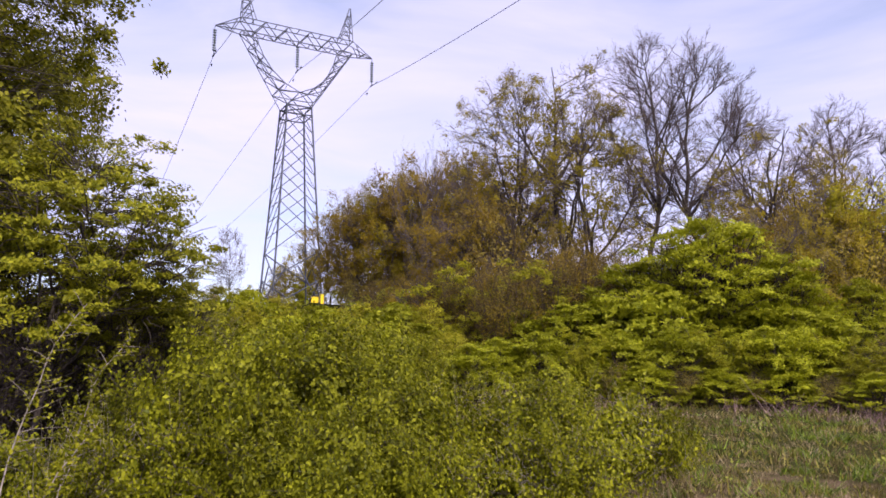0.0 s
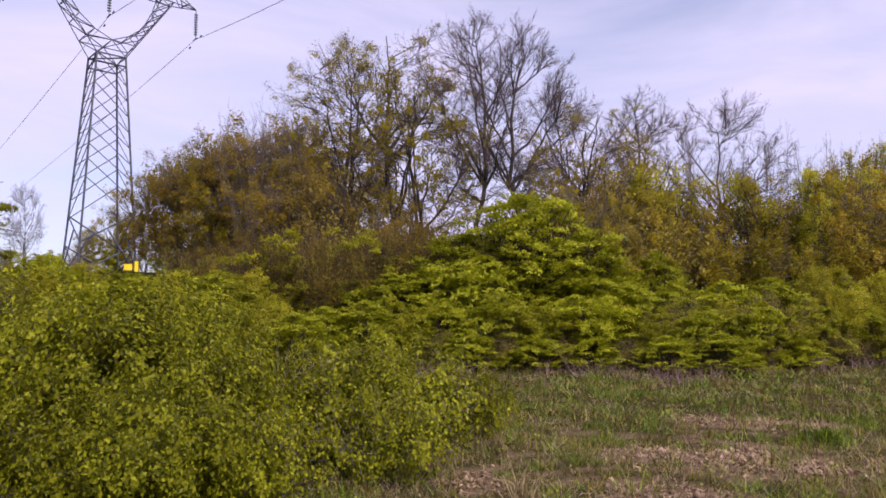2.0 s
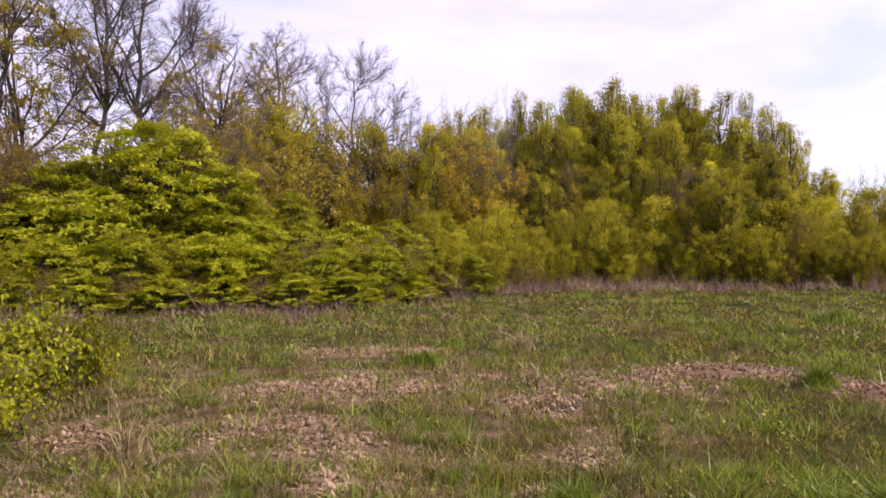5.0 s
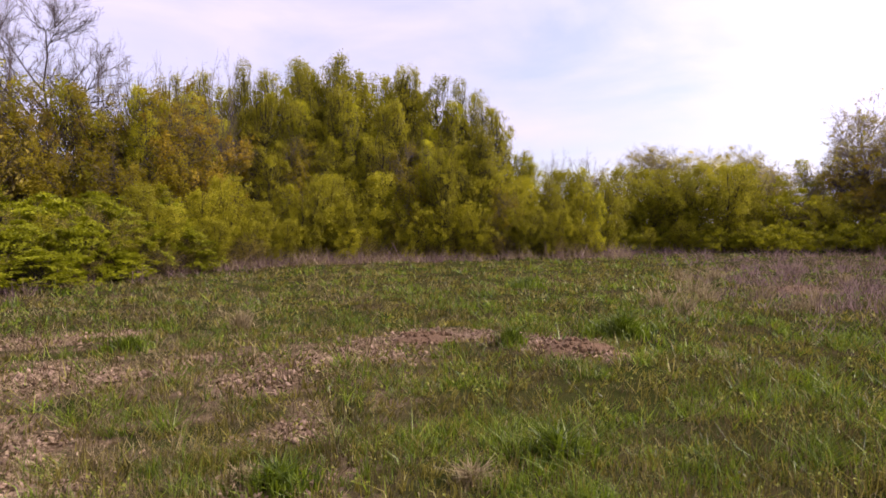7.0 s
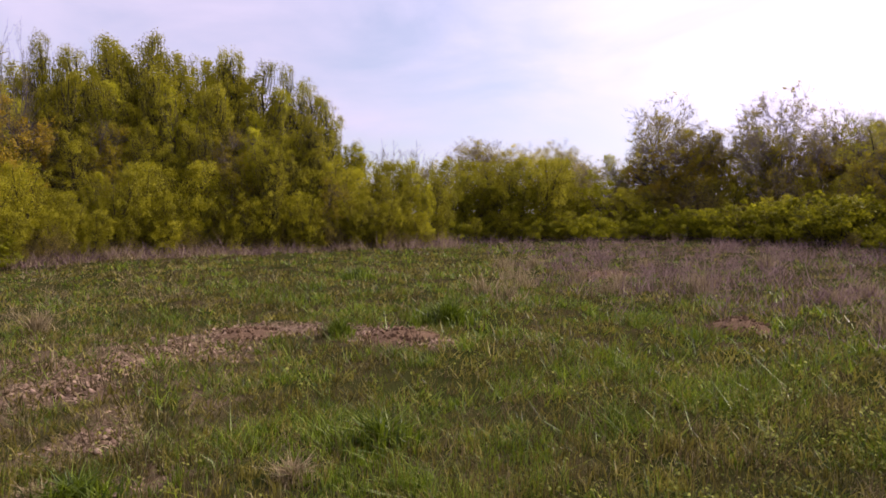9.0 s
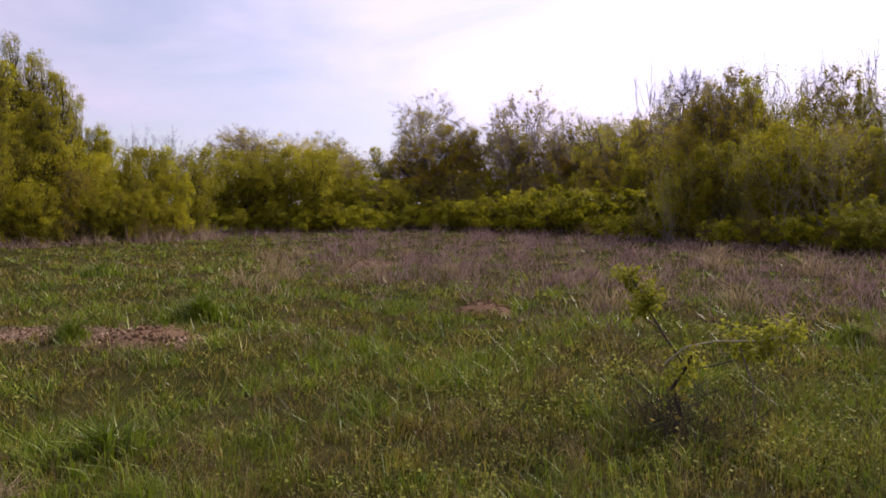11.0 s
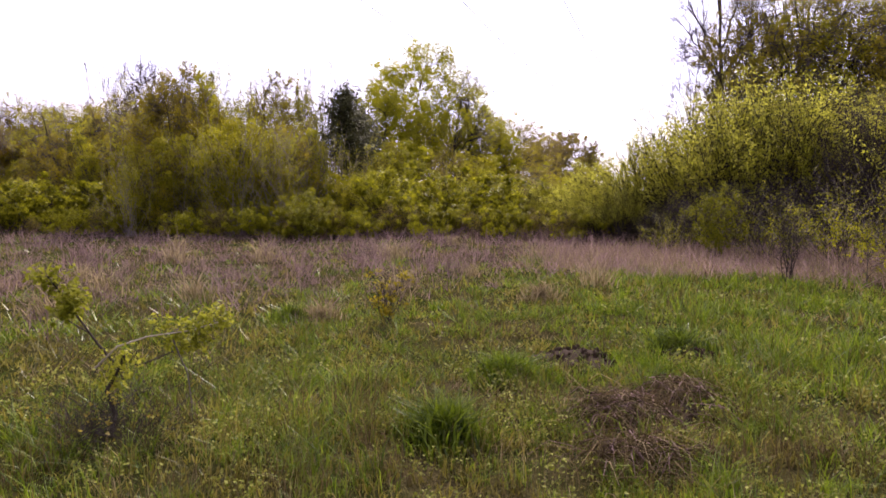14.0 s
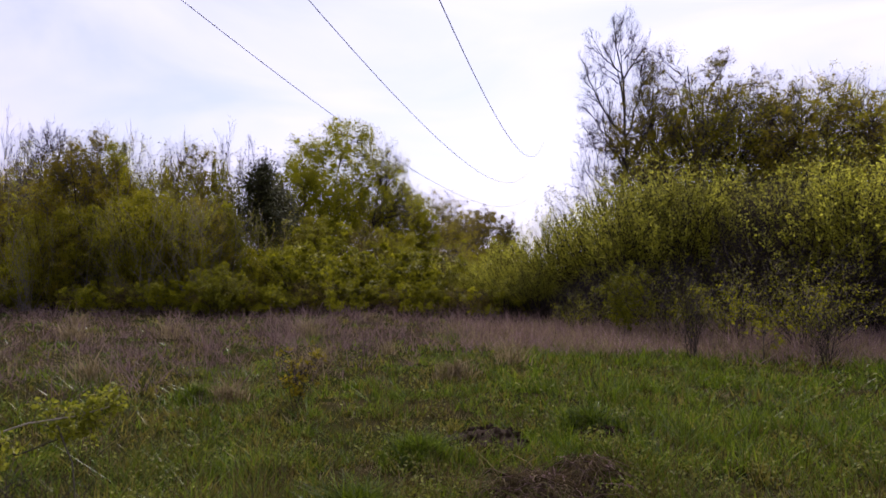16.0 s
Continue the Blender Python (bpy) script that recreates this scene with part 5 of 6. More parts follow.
stand(whip, 165.0, 14.2, turn=40)
stand(whip, 173.8, 13.8, turn=100, scale=0.8)
globe = tagged(plant("round_bush", 84, "shrub", 1.75, 1.7, BARK_DARK, LEAF_SPRAY, 8000, 0.045, 0.009, 0.4, True, bunch=0.12), "round bright green bush at the meadow's edge", "bush")
stand(globe, 160.3, 17.2, turn=0, scale=0.95, wide=0.72)
stand(globe, 128.6, 24.6, turn=70, scale=0.95)
loose = tagged(rodded("loose_bush", 85, 2.1, 3.0, BARK_DARK, LEAF_DEEP, 55, 6, 2100, 0.042, 0.3, 0.30, twig=TWIG_GREY, thick=0.007, fluff=0.03, shoot=0.3, angle=40, rough=0.14, slim=0.65, diamond=True, ragged=0.4), "straggling bush with backlit arching canes", "bush")
stand(loose, 168.6, 16.3, turn=0, scale=1.0)
stand(loose, 172.8, 15.8, turn=90, scale=1.0)
stand(loose, 164.0, 17.4, turn=190, scale=0.8)
stand(loose, 157.0, 18.4, turn=120, scale=0.6)

# ---- the meadow ----
EDGE_AZ = (-45, -20, 0, 12, 18, 28, 34, 41, 52, 60, 66, 78, 88, 95, 107, 113, 120, 128, 140, 149, 160, 165, 171, 185)
EDGE_D = (14, 16, 18, 20, 21, 21, 20.5, 25, 31, 35, 34, 38, 44, 46, 41, 36, 31, 28, 29, 27, 22, 21, 20, 20)
HEAPS = ((3.6, -6.35, 0.42, 0.12, 90), (2.75, -6.95, 0.32, 0.10, 60), (2.45, -5.25, 0.46, 0.08, 120), (10.6, -2.3, 0.45, 0.14, 80), (18.8, -0.8, 0.9, 0.16, 90), (8.9, 2.1, 0.5, 0.10, 110), (8.9, 4.2, 0.45, 0.07, 80))
BARE = ((3.3, 5.45, 0.5), (3.5, 4.7, 0.3), (4.2, 7.15, 0.42), (5.2, 6.8, 0.45), (6.7, 9.1, 0.6), (7.6, 8.6, 0.45), (6.85, 4.85, 0.5), (7.6, 4.4, 0.55), (9.2, 4.35, 0.5), (9.3, 3.6, 0.35), (9.2, 2.5, 0.5), (8.6, 1.8, 0.35), (0.8, 5.6, 0.3), (2.0, 8.5, 0.4), (2.0, 6.6, 0.3), (5.8, 4.5, 0.4), (1.3, 5.1, 0.25), (4.7, 6.5, 0.5), (5.45, 6.1, 0.45), (4.75, 3.3, 0.22), (6.45, 6.0, 0.3), (3.0, 4.0, 0.3), (3.7, 2.6, 0.25), (8.3, 4.5, 0.45))


def blotch(x, y, s, p=0.0):
    """Soft patches from 0 to 1, of about s metres."""
    k = 2 * np.pi / s
    v = np.sin(k * x * 0.71 + p) * np.cos(k * y * 0.63 - p * 1.7) + 0.7 * np.sin(k * (0.9 * x + 1.1 * y) * 1.37 + 2.1 * p) + 0.5 * np.cos(k * (1.3 * y - 0.8 * x) * 2.1 + p)
    return np.clip(0.5 + 0.3 * v, 0, 1)


def bare_share(x, y):
    """Where the turf is broken: ragged patches."""
    b = np.zeros_like(x)
    for bx, by, r in BARE:
        b = np.maximum(b, np.exp(-((x - bx) ** 2 + (y - by) ** 2) / (2.6 * r * r)))
    d, az = np.hypot(x, y), np.degrees(np.arctan2(x, y))
    worn = 0.62 * smooth(0.48, 0.75, blotch(x, y, 0.7, 2.7)) * smooth(3, 4.5, d) * (1 - smooth(9.5, 12, d)) * smooth(4, 14, az) * (1 - smooth(58, 72, az))
    return np.maximum(0.9 * smooth(0.22, 0.85, b * (0.3 + 1.3 * blotch(x, y, 0.5, 0.7))), worn)


def purple_share(x, y):
    """Where last year's withered stalks stand."""
    d, az = np.hypot(x, y), np.degrees(np.arctan2(x, y))
    edge = np.interp(az, EDGE_AZ, EDGE_D)
    field = smooth(80, 92, az) * (1 - smooth(150, 162, az)) * smooth(np.interp(az, (80, 95, 110, 130, 145, 160), (15, 10, 8, 8.5, 11, 13.5)), np.interp(az, (80, 95, 110, 130, 145, 160), (24, 19, 16, 14, 17, 18)), d) * (0.35 + 0.65 * smooth(0.2, 0.6, blotch(x, y, 2.6, 4.0)))
    rim = smooth(edge - 7, edge - 2.5, d) * smooth(16, 24, az) * (0.32 + 0.45 * smooth(50, 70, az))
    rim = np.maximum(rim, smooth(7.5, 10, d) * (1 - smooth(14, 19, az)) * 0.2)
    return np.clip(np.maximum(field, rim), 0, 1)


sheet = np.empty(len(ground.data.vertices) * 3, np.float32)
ground.data.vertices.foreach_get("co", sheet)
worn = ground.data.attributes.new("bare", "FLOAT", "POINT")
worn.data.foreach_set("value", bare_share(sheet[0::3], sheet[1::3]).astype(np.float32))


def scatter(rng, n, r0, r1, az0=-40.0, az1=184.0):
    az = az0 + (az1 - az0) * rng.random(n)
    d = r0 * (r1 / r0) ** rng.random(n)
    keep = d < np.interp(az, EDGE_AZ, EDGE_D) + 1.5
    az, d = np.radians(az[keep]), d[keep]
    x, y = d * np.sin(az), d * np.cos(az)
    keep = np.ones(len(x), bool)
    for hx, hy, w, _, _ in HEAPS + ((4.68, -2.5, 0.26, 0, 0),):
        keep &= np.hypot(x - hx, y - hy) > w * (0.75 + 0.35 * rng.random(len(x)))
    return x[keep], y[keep], d[keep]


def blades(rng, x, y, tall, wide, lean=0.35, bend=0.5, plain=False):
    """Grass: each blade an island, a bending strip, or where it stands far off a single plain leaf."""
    n = len(x)
    a = rng.random(n) * 2 * np.pi
    b = rng.random(n) * 2 * np.pi
    w = np.stack([np.cos(a), np.sin(a), 0 * a], -1) * wide[:, None] * 0.5
    off = np.stack([np.cos(b), np.sin(b), 0 * b], -1) * (tall * lean * rng.random(n))[:, None]
    foot = np.stack([x, y, land(x, y) - 0.01], -1)
    h = np.stack([0 * tall, 0 * tall, tall], -1)
    mid = foot + 0.55 * h + off * 0.4
    tip = foot + h * (1 - 0.25 * bend * rng.random(n))[:, None] + off * (1 + bend)
    if plain:
        return np.stack([foot - w, foot + w, tip], 1).reshape(-1, 3), np.arange(3 * n).reshape(-1, 3)
    v = np.stack([foot - w, foot + w, mid + w * 0.75, mid - w * 0.75, tip], 1)
    i = np.arange(n)[:, None] * 5
    return v.reshape(-1, 3), i + [0, 1, 2, 3], i + [3, 2, 4]


def sward(name, seed, n, share, tall, wide, material, label, lean=0.4, bend=0.6, knot=8, spread=0.035, spans=((False, 0.6, 1.6, 5.4, -40.0, 184.0), (True, 1.4, 5.0, 47.0, -40.0, 184.0))):
    """Grass in little knots of blades that fan out from their roots: a near field and a far one, of coarser blades."""
    for plain, part_of, r0, r1, az0, az1 in spans:
        rng = np.random.default_rng(seed + 50 * plain)
        x, y, d = scatter(rng, int(n * part_of) // knot, r0, r1, az0, az1)
        keep = rng.random(len(x)) < share(x, y)
        x, y, d = x[keep], y[keep], d[keep]
        if len(x) == 0:
            continue
        size = 0.5 + 0.9 * rng.random(len(x)) ** 1.5
        i = np.repeat(np.arange(len(x)), knot)
        m = len(i)
        far = np.clip(d / 5.6, 0.7, 4.6)[i]
        t = tall * size[i] * (0.45 + 0.75 * rng.random(m)) * (0.55 + 0.9 * blotch(x, y, 0.9, 1.1) * blotch(x, y, 5.0, 0.3) ** 0.5)[i]
        w = wide * far * (0.7 + 0.6 * rng.random(m)) * (1.25 if plain else 1.0)
        off = rng.normal(0, spread, (m, 2)) * far[:, None] ** 0.8
        ob = new(name, mesh_np(name, *blades(rng, x[i] + off[:, 0], y[i] + off[:, 1], t, w, lean, bend, plain)))
        ob.data.materials.append(material)
        tagged(ob, label, "grass", kind="stuff")


sward("meadow_grass", 91, 230000, lambda x, y: (1 - 0.85 * bare_share(x, y)) * (1 - 0.88 * purple_share(x, y)) * (0.65 + 0.35 * smooth(0.6, 1.0, np.arctan2(x, y))) * (0.35 + 0.65 * blotch(x, y, 2.3)), 0.14, 0.011, GRASS, "short fresh meadow grass in uneven patches", 0.75, 0.8)
sward("lush_grass", 92, 190000, lambda x, y: (1 - bare_share(x, y)) * (1 - 0.9 * purple_share(x, y)) * np.clip(0.08 + 0.92 * smooth(0.46, 0.64, blotch(x, y, 3.3, 1.3)) * (0.5 + 0.5 * smooth(0.9, 1.4, np.arctan2(x, y))) + 0.6 * smooth(2.55, 2.8, np.arctan2(x, y)) * smooth(5, 7, np.hypot(x, y)), 0, 1), 0.19, 0.0095, GRASS_LUSH, "taller lush green grass in clumps", 0.8, 0.9)
sward("grass_clumps", 106, 95000, lambda x, y: (1 - bare_share(x, y)) * (1 - 0.85 * purple_share(x, y)) * (0.1 + 0.9 * smooth(0.3, 0.7, blotch(x, y, 2.9, 0.4))) * (0.45 + 0.55 * smooth(0.8, 1.2, np.arctan2(x, y))), 0.20, 0.008, GRASS_LUSH, "taller lush green grass in clumps", 0.9, 0.9, knot=44, spread=0.055, spans=((False, 0.5, 1.8, 5.6, -40.0, 184.0), (True, 1.0, 5.2, 17.0, -40.0, 184.0)))
sward("dry_grass", 93, 110000, lambda x, y: 0.08 + 0.45 * smooth(0.55, 0.82, blotch(x, y, 1.9, 2.2)) + 0.12 * purple_share(x, y) + 0.6 * (1 - smooth(0.8, 1.2, np.arctan2(x, y))), 0.18, 0.0042, GRASS_DRY, "dry straw blades among the grass", 0.9, 0.8)
sward("withered_stalks", 94, 170000, lambda x, y: purple_share(x, y) * (0.45 + 0.55 * blotch(x, y, 1.6, 5.0)), 0.50, 0.005, GRASS_PURPLE, "withered purplish stalks of last year's grass", 0.9, 0.6, knot=14, spread=0.05)

sward("brown_stalks", 97, 90000, lambda x, y: np.clip((0.08 + 0.45 * smooth(0.45, 0.8, blotch(x, y, 1.3, 0.4))) * (1 + 0.8 * smooth(1.25, 1.6, np.arctan2(x, y)) * (1 - smooth(5.5, 8, np.hypot(x, y)))), 0, 1), 0.36, 0.0040, GRASS_BROWN, "thin brown stalks of last year's herbs", 0.5, 0.5, knot=5)

sward("tall_grass", 101, 60000, lambda x, y: 0.5 * smooth(0.35, 0.7, blotch(x, y, 2.2, 0.9)) * smooth(2.56, 2.8, np.arctan2(x, y)) * smooth(5.5, 8, np.hypot(x, y)), 0.22, 0.009, GRASS_LUSH, "tall lush grass in the sun", 0.6, 0.7, spans=((True, 1.0, 5.0, 15.5, 145.0, 184.0),))
sward("dry_weeds", 102, 50000, lambda x, y: (0.15 + 0.6 * blotch(x, y, 1.6, 0.2)) * (1 - smooth(6, 21, np.degrees(np.arctan2(x, y)))), 0.42, 0.005, GRASS_DRY, "tall dry weeds behind the brambles", 0.7, 0.6, knot=6, spans=((True, 1.0, 7.5, 19.5, -8.0, 22.0),))
sward("brown_stalks", 103, 50000, lambda x, y: (0.15 + 0.7 * blotch(x, y, 1.3, 0.4)) * (1 - smooth(8, 23, np.degrees(np.arctan2(x, y)))), 0.45, 0.005, GRASS_BROWN, "thin brown stalks of last year's herbs", 0.7, 0.5, knot=6, spans=((True, 0.7, 7.5, 20.5, -10.0, 24.0),))
sward("brown_stalks", 104, 30000, lambda x, y: 0.8 * blotch(x, y, 1.3, 0.4) * smooth(-4.5, -1.5, np.hypot(x, y) - np.interp(np.degrees(np.arctan2(x, y)), EDGE_AZ, EDGE_D)), 0.45, 0.005, GRASS_BROWN, "thin brown stalks of last year's herbs", 0.7, 0.5, knot=6, spans=((True, 1.0, 16.0, 46.0, 15.0, 182.0),))
sward("withered_stalks", 107, 100000, lambda x, y: (0.3 + 0.7 * blotch(x, y, 2.1, 2.4)) * smooth(-3.5, -0.8, np.hypot(x, y) - np.interp(np.degrees(np.arctan2(x, y)), EDGE_AZ, EDGE_D)) * smooth(14, 40, np.degrees(np.arctan2(x, y))), 0.62, 0.0045, GRASS_PURPLE, "withered purplish stalks of last year's grass", 0.8, 0.6, knot=8, spread=0.06, spans=((True, 1.0, 16.0, 47.0, 14.0, 184.0),))
HEM = ((40, 42, 52, 60, 70, 80), (24.6, 24.0, 27.4, 29.2, 31.4, 33.4))
for seed, count, tall, material, label in ((110, 34000, 0.55, GRASS_DRY, "dry straw-coloured weeds at the willows' feet"), (111, 34000, 0.7, GRASS_PURPLE, "withered purplish stalks at the willows' feet")):
    sward("withered_stalks", seed, count, lambda x, y: (0.35 + 0.65 * blotch(x, y, 2.3, 1.4)) * (1 - smooth(1.0, 2.2, np.abs(np.hypot(x, y) - np.interp(np.degrees(np.arctan2(x, y)), *HEM) - 1.2))), tall, 0.006, material, label, 0.9, 0.6, knot=8, spread=0.06, spans=((True, 1.0, 22.5, 36.0, 40.0, 80.0),))
sward("dry_weeds", 108, 60000, lambda x, y: (0.25 + 0.7 * blotch(x, y, 1.9, 1.2)) * smooth(144, 155, np.degrees(np.arctan2(x, y))) * smooth(14.4, 16.2, np.hypot(x, y) + 1.2 * blotch(x, y, 1.1, 0.4)), 0.34, 0.0045, GRASS_DRY, "dry straw-coloured weeds at the willows' feet", 0.9, 0.7, knot=7, spans=((True, 1.0, 14.0, 19.5, 144.0, 184.0),))
sward("withered_stalks", 109, 40000, lambda x, y: (0.2 + 0.7 * blotch(x, y, 1.5, 3.2)) * smooth(144, 156, np.degrees(np.arctan2(x, y))) * smooth(14.2, 16.0, np.hypot(x, y) + 1.4 * blotch(x, y, 0.9, 1.4)), 0.46, 0.0045, GRASS_PURPLE, "withered purplish stalks of last year's grass", 0.9, 0.6, knot=8, spread=0.05, spans=((True, 1.0, 13.8, 20.0, 144.0, 184.0),))
# the same turf goes on underfoot and behind the path
sward("meadow_grass", 98, 70000, lambda x, y: 0.5 + 0.5 * blotch(x, y, 2.3), 0.13, 0.010, GRASS, "short fresh meadow grass in uneven patches", 0.75, 0.8, spans=((True, 0.25, 0.25, 1.7, -180.0, 180.0), (True, 0.75, 1.6, 21.0, 184.0, 320.0)))
sward("dry_grass", 99, 24000, lambda x, y: 0.2 + 0.5 * blotch(x, y, 1.9, 2.2), 0.16, 0.005, GRASS_DRY, "dry straw blades among the grass", 0.9, 0.8, spans=((True, 0.25, 0.25, 1.7, -180.0, 180.0), (True, 0.75, 1.6, 21.0, 184.0, 320.0)))


def herbs(seed, n):
    """Small broad-leaved plants: little rosettes and sprigs low in the grass, thickest on the sunny side."""
    rng = np.random.default_rng(seed)
    x, y, d = scatter(rng, n, 1.8, 16)
    az = np.degrees(np.arctan2(x, y))
    keep = rng.random(len(x)) < (1 - 0.7 * bare_share(x, y)) * (1 - 0.7 * purple_share(x, y)) * smooth(0.3, 0.7, blotch(x, y, 1.7, 3.3)) * (0.15 + 0.85 * smooth(85, 118, az)) * (1 - 0.75 * smooth(6.5, 9, d))
    x, y, d = x[keep], y[keep], d[keep]
    i = np.repeat(np.arange(len(x)), 9)
    grow = np.clip(d / 5, 0.9, 2.2)[i]
    off = rng.normal(0, 0.035, (len(i), 2)) * grow[:, None]
    px, py = x[i] + off[:, 0], y[i] + off[:, 1]
    at = np.stack([px, py, land(px, py) + 0.04 + 0.12 * rng.random(len(i))], -1)
    v, f = leaves(rng, at, 0.023 * grow, 0.55, 0.75, True)
    ob = new("meadow_herbs", mesh_np("herbs", v, f))
    ob.data.materials.append(HERB)
    return tagged(ob, "small broad-leaved herbs low in the grass", "herbs", kind="stuff")


herbs(96, 23000)


def litter(seed, n):
    """Straw and crumbs lying on the bare patches."""
    rng = np.random.default_rng(seed)
    vs = []
    for bx, by, r in BARE:
        k = int(n * r)
        p = np.stack([bx + rng.normal(0, r * 0.95, k), by + rng.normal(0, r * 0.95, k)], -1)
        z = land(p[:, 0], p[:, 1]) + 0.006 + 0.03 * rng.random(k)
        a = rng.random(k) * 2 * np.pi
        ax = np.stack([np.cos(a), np.sin(a), rng.normal(0, 0.3, k)], -1) * (0.004 + 0.034 * rng.random(k) ** 3)[:, None]
        sd = np.stack([-np.sin(a), np.cos(a), rng.normal(0, 0.5, k)], -1) * (0.003 + 0.011 * rng.random(k) ** 2)[:, None]
        c = np.concatenate([p, z[:, None]], -1)
        ok = rng.random(k) < bare_share(p[:, 0], p[:, 1])
        c, ax, sd = c[ok], ax[ok], sd[ok]
        vs.append(np.stack([c - ax - sd, c + ax - sd, c + ax + sd, c - ax + sd], 1))
    v = np.concatenate(vs).reshape(-1, 3)
    ob = new("straw_litter", mesh_np("litter", v, np.arange(len(v)).reshape(-1, 4)))
    ob.data.materials.append(LITTER)
    return tagged(ob, "pale straw and crumbs strewn over bare earth", "litter", kind="stuff")


litter(95, 4500)


def clods(seed, each):
    """Pale dry lumps of dug earth lying in the bare patches."""
    rng = np.random.default_rng(seed)
    k = each * len(BARE)
    i = np.repeat(np.arange(len(BARE)), each)
    c = np.array(BARE)[i]
    p = c[:, :2] + rng.normal(0, 0.62, (k, 2)) * c[:, 2:]
    p = p[rng.random(k) < bare_share(p[:, 0], p[:, 1])]
    k = len(p)
    s = 0.012 + 0.045 * rng.random(k) ** 2.2
    box = np.array([(1, 0, 0), (0, 1, 0), (-1, 0, 0), (0, -1, 0), (0, 0, 0.8), (0, 0, -0.5)])
    v = box[None] * s[:, None, None] * (0.6 + 0.8 * rng.random((k, 6, 1)))
    a = rng.random(k) * 6.283
    x = v[..., 0] * np.cos(a)[:, None] - v[..., 1] * np.sin(a)[:, None] * 0.7
    y = v[..., 0] * np.sin(a)[:, None] + v[..., 1] * np.cos(a)[:, None] * 0.7
    v = np.stack([x + p[:, :1], y + p[:, 1:], v[..., 2] + (land(p[:, 0], p[:, 1]) + 0.3 * s)[:, None]], -1)
    f = np.array([(0, 1, 4), (1, 2, 4), (2, 3, 4), (3, 0, 4), (1, 0, 5), (2, 1, 5), (3, 2, 5), (0, 3, 5)])
    ob = new("earth_clods", mesh_np("clods", v.reshape(-1, 3), (np.arange(k)[:, None, None] * 6 + f[None]).reshape(-1, 3)))
    ob.data.materials.append(CLOD_PALE)
    return tagged(ob, "pale pinkish lumps of dry earth on worn turf", "earth", kind="stuff")


clods(105, 80)


def tuft(name, x, y, seed, n, wide, tall, material, label, lean=0.9, wide_blade=0.008):
    """A tuft of grass in three bunches of blades."""
    ob = new(name)
    z = float(land(x, y))
    ob.location = (x, y, z)
    for k in range(3):
        rng = np.random.default_rng(seed * 10 + k)
        m = max(20, n // 3)
        a = 2.1 * k + rng.normal(0, 1.1, m)
        r = wide * 0.5 * np.abs(rng.normal(0, 1, m))
        px, py = r * np.cos(a), r * np.sin(a)
        t = tall * (0.5 + 0.6 * rng.random(m)) * np.exp(-(r * r) / (wide * wide) * 0.8)
        v, q, f = blades(rng, px + x, py + y, t, np.full(m, wide_blade) * (1 + np.hypot(x, y) / 12), lean, 0.9)
        tagged(part("blade_mass", mesh_np("blades", v - np.array((x, y, z)), q, f), material, ob), kind="stuff")
    return tagged(ob, label, "grass tuft", "tufts in the meadow")


for i, (x, y, n, w, t) in enumerate(((3.8, -5.5, 900, 0.45, 0.30), (3.2, -4.0, 800, 0.42, 0.34), (10.2, 1.75, 700, 0.5, 0.42), (6.7, 7.4, 400, 0.4, 0.25), (3.7, 2.6, 500, 0.35, 0.26), (2.9, -7.1, 700, 0.5, 0.32), (8.9, 2.95, 250, 0.25, 0.3), (17, 5.4, 300, 0.8, 0.4), (4.9, 1.2, 400, 0.4, 0.3), (7.5, -6.0, 400, 0.5, 0.32))):
    tuft("grass_tuft", x, y, 200 + i, n, w, t, GRASS_LUSH, "dense tuft of lush green grass", 0.65, 0.012)
for i, (x, y, n, w, t) in enumerate(((4.2, 1.53, 380, 0.15, 0.17), (3.75, 2.9, 200, 0.14, 0.16), (8.7, 7.3, 120, 0.2, 0.5), (2.4, -5.1, 700, 0.42, 0.24), (2.2, 5.9, 110, 0.2, 0.34), (7.2, -6.2, 240, 0.4, 0.35), (5.9, -9.3, 260, 0.5, 0.4), (9.2, 1.9, 200, 0.3, 0.15))):
    tuft("dry_tussock", x, y, 300 + i, n, w, t, GRASS_DRY if i != 3 else GRASS_BROWN, "withered tussock of straw-coloured grass", 1.0)

# pale straw tussocks standing in the withered grass
rng_t = random.Random(12)
for i in range(34):
    az, d = 82 + 78 * rng_t.random(), 11 + 12 * rng_t.random() ** 1.3
    x, y = polar(az, d)
    tuft("dry_tussock", x, y, 400 + i, 90, 0.3 + 0.4 * rng_t.random(), 0.35 + 0.3 * rng_t.random(), GRASS_DRY, "withered tussock of straw-coloured grass", 1.2)
for i, (x, y) in enumerate(((2.2, -4.75), (2.75, -5.15), (2.05, -4.4))):
    tuft("dead_stalk_tangle", x, y, 500 + i, 160, 0.5, 0.22, GRASS_BROWN, "flattened tangle of dead brown stalks", 2.6)


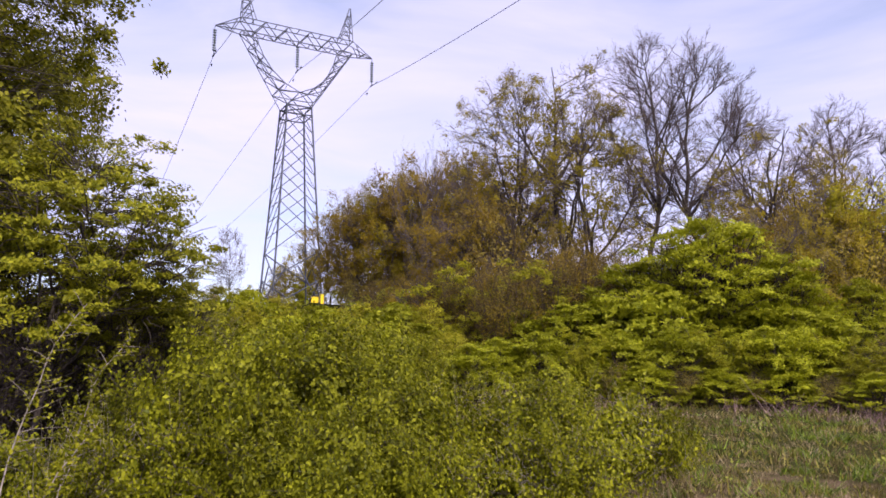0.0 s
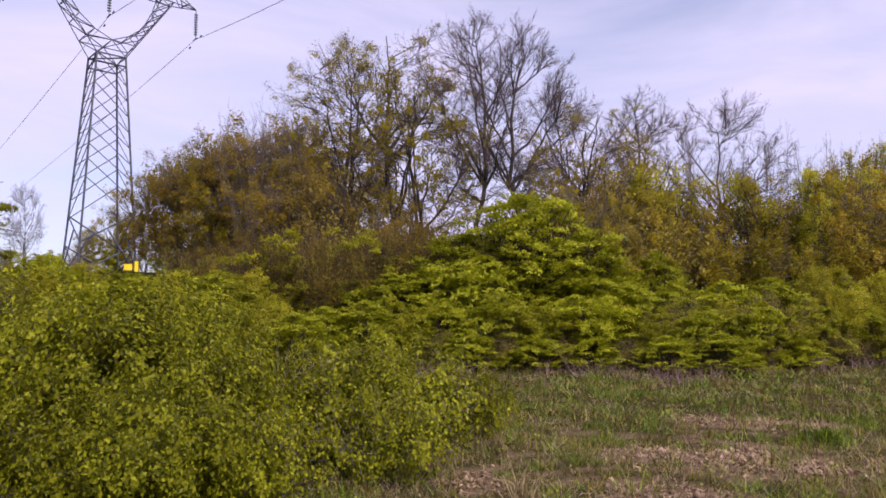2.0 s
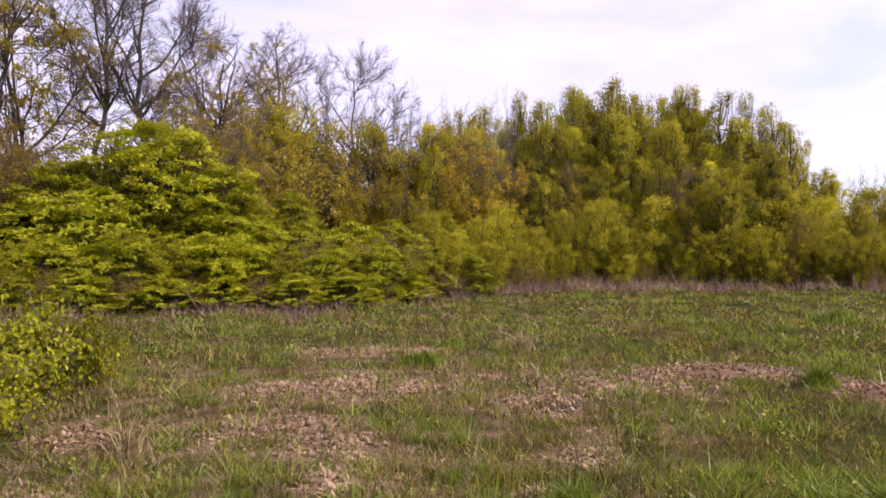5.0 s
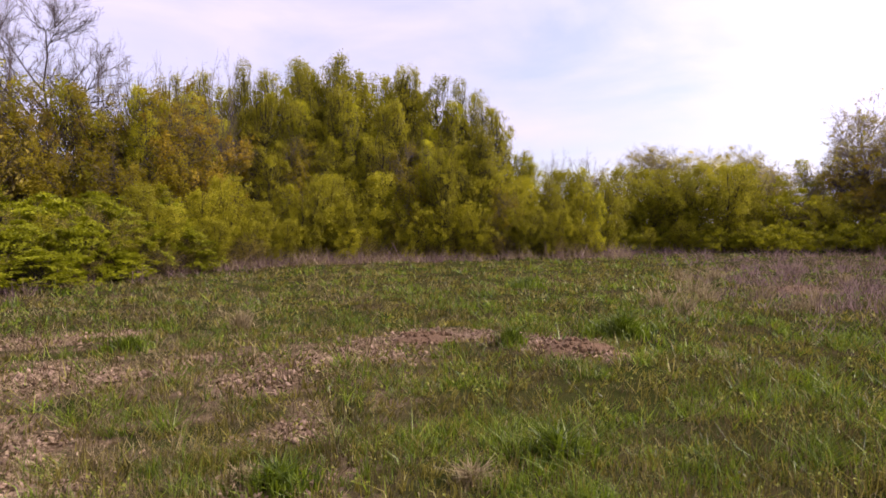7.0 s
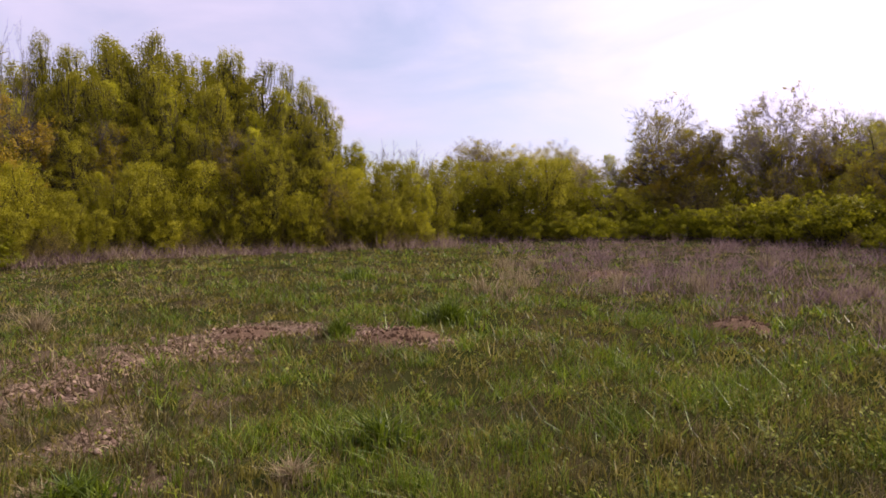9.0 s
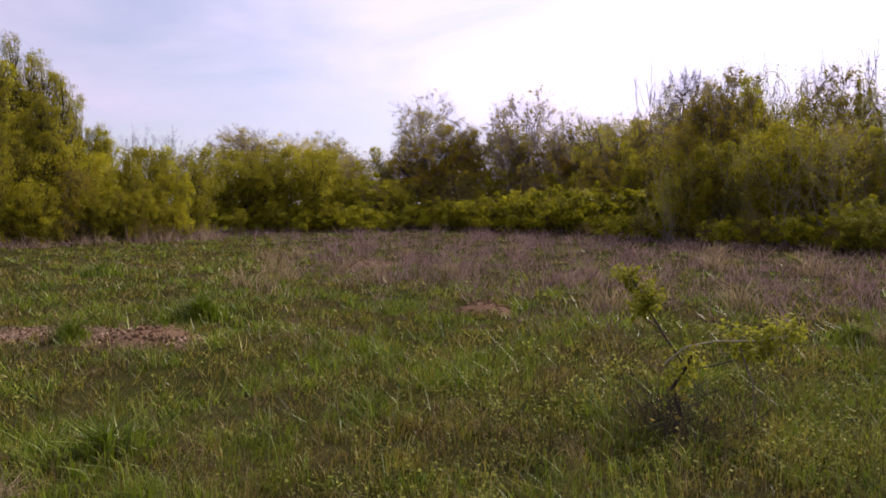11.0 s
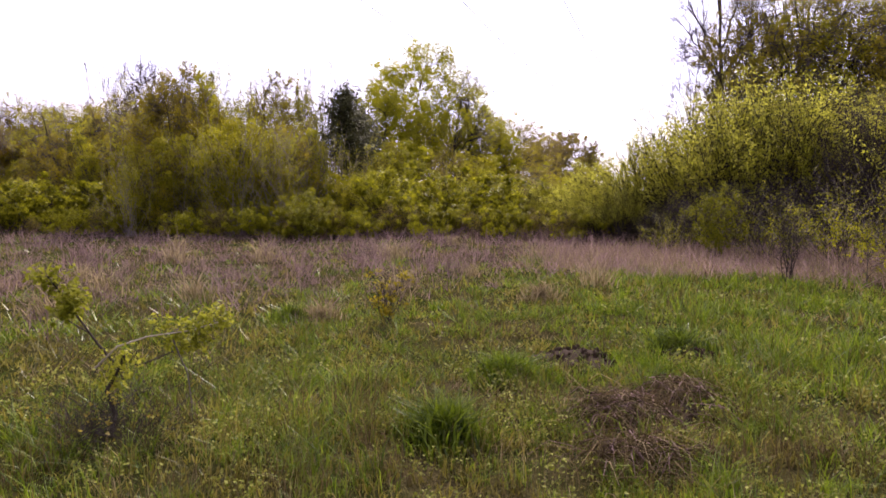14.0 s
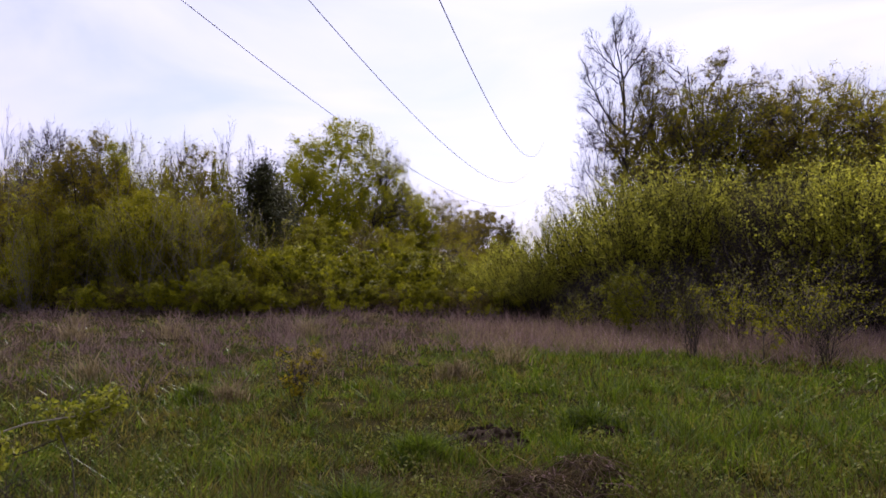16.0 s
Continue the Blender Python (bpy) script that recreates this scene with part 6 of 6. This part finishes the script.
def stalk_pile(x, y, wide, tall, seed, n):
    """Dead stalks lying crosswise on a low swell: brown ones, and a few bleached to straw."""
    root = new("stalk_pile")
    root.location = (x, y, float(land(x, y)))
    for share, material in ((0.6, GRASS_BROWN), (0.25, GRASS_PURPLE), (0.15, GRASS_DRY)):
        rng = np.random.default_rng(seed + int(100 * share))
        m = int(n * share)
        c = rng.normal(0, 0.42, (m, 2)) * wide
        a = rng.random(m) * np.pi
        d = np.stack([np.cos(a), np.sin(a)], -1) * (0.06 + 0.15 * rng.random(m))[:, None]

        def lift(q):
            return tall * np.exp(-(q**2).sum(-1) / (0.5 * wide * wide))

        p = np.stack([np.concatenate([c + d * k, (lift(c + d * k) + 0.02 + (0.05 * rng.random(m) + 0.05) * (1 - k * k) + 0.04 * rng.random(m))[:, None]], -1) for k in (-1, -0.4, 0.3, 1)], 1)
        r = 0.0022 + 0.0025 * rng.random(m)
        tagged(part("stalk_mass", mesh_np("stalks", *tubes(p, r, r * 0.6, 3)), material, root), kind="stuff")
    return tagged(root, "flattened pile of dead brown and straw-coloured stalks", "dead stalks", "stalk piles in the meadow")


for i, (x, y, w, t, n) in enumerate(((2.42, -5.0, 0.42, 0.06, 360), (2.3, -5.6, 0.36, 0.05, 150), (2.05, -4.4, 0.42, 0.04, 170))):
    stalk_pile(x, y, w, t, 610 + i, n)


def heap(x, y, wide, tall, seed, pieces, earth):
    """A mole's heap: a low mound with crumbs of earth on it."""
    rng = np.random.default_rng(seed)
    root = new("earth_heap")
    root.location = (x, y, float(land(x, y)))
    rings, n = 7, 22
    vs = []
    for i in range(rings):
        r = wide * (1 - i / rings)
        a = np.linspace(0, 2 * np.pi, n + 1)[:-1]
        rr = r * (1 + 0.18 * np.sin(3 * a + seed) + 0.1 * rng.random(n))
        vs.append(np.stack([rr * np.cos(a), rr * np.sin(a), tall * np.sin(i / rings * 1.4) + 0.03 * tall * rng.normal(0, 1.5, n) - (0.03 if i == 0 else 0)], -1))
    k = np.arange(rings * n).reshape(rings, n)
    q = np.stack([k[:-1], np.roll(k, -1, 1)[:-1], np.roll(k, -1, 1)[1:], k[1:]], -1).reshape(-1, 4)
    v = np.concatenate(vs + [np.array([[0, 0, tall]])])
    part("mound", mesh_np("mound", v, q, np.stack([np.full(n, len(v) - 1), k[-1], np.roll(k[-1], -1)], -1)), earth, root)
    bm = bmesh.new()
    for _ in range(pieces):
        a, r = rng.random() * 6.28, wide * (0.15 + 0.95 * rng.random() ** 0.7)
        s = 0.018 + 0.045 * rng.random() ** 2
        z = tall * math.cos(min(1.5, r / wide * 1.5))
        bmesh.ops.create_icosphere(bm, subdivisions=1, radius=s, matrix=Matrix.Translation((r * math.cos(a), r * math.sin(a), z)) @ pose(0, 0, 0, *(rng.random(3) * 360)) @ Matrix.Diagonal((1, 0.7, 0.6, 1)))
    for vert in bm.verts:
        vert.co += Vector(rng.normal(0, 0.004, 3))
    crumbs = part("loose_earth", bm, earth, root)
    tagged(crumbs, kind="stuff")
    return tagged(root, "low heap of crumbly dug-up brown earth", "earth heap", "earth heaps in the meadow")


for i, (x, y, w, t, n) in enumerate(HEAPS):
    heap(x, y, w, t, i, n, CLOD_DARK if i < 3 else CLOD)
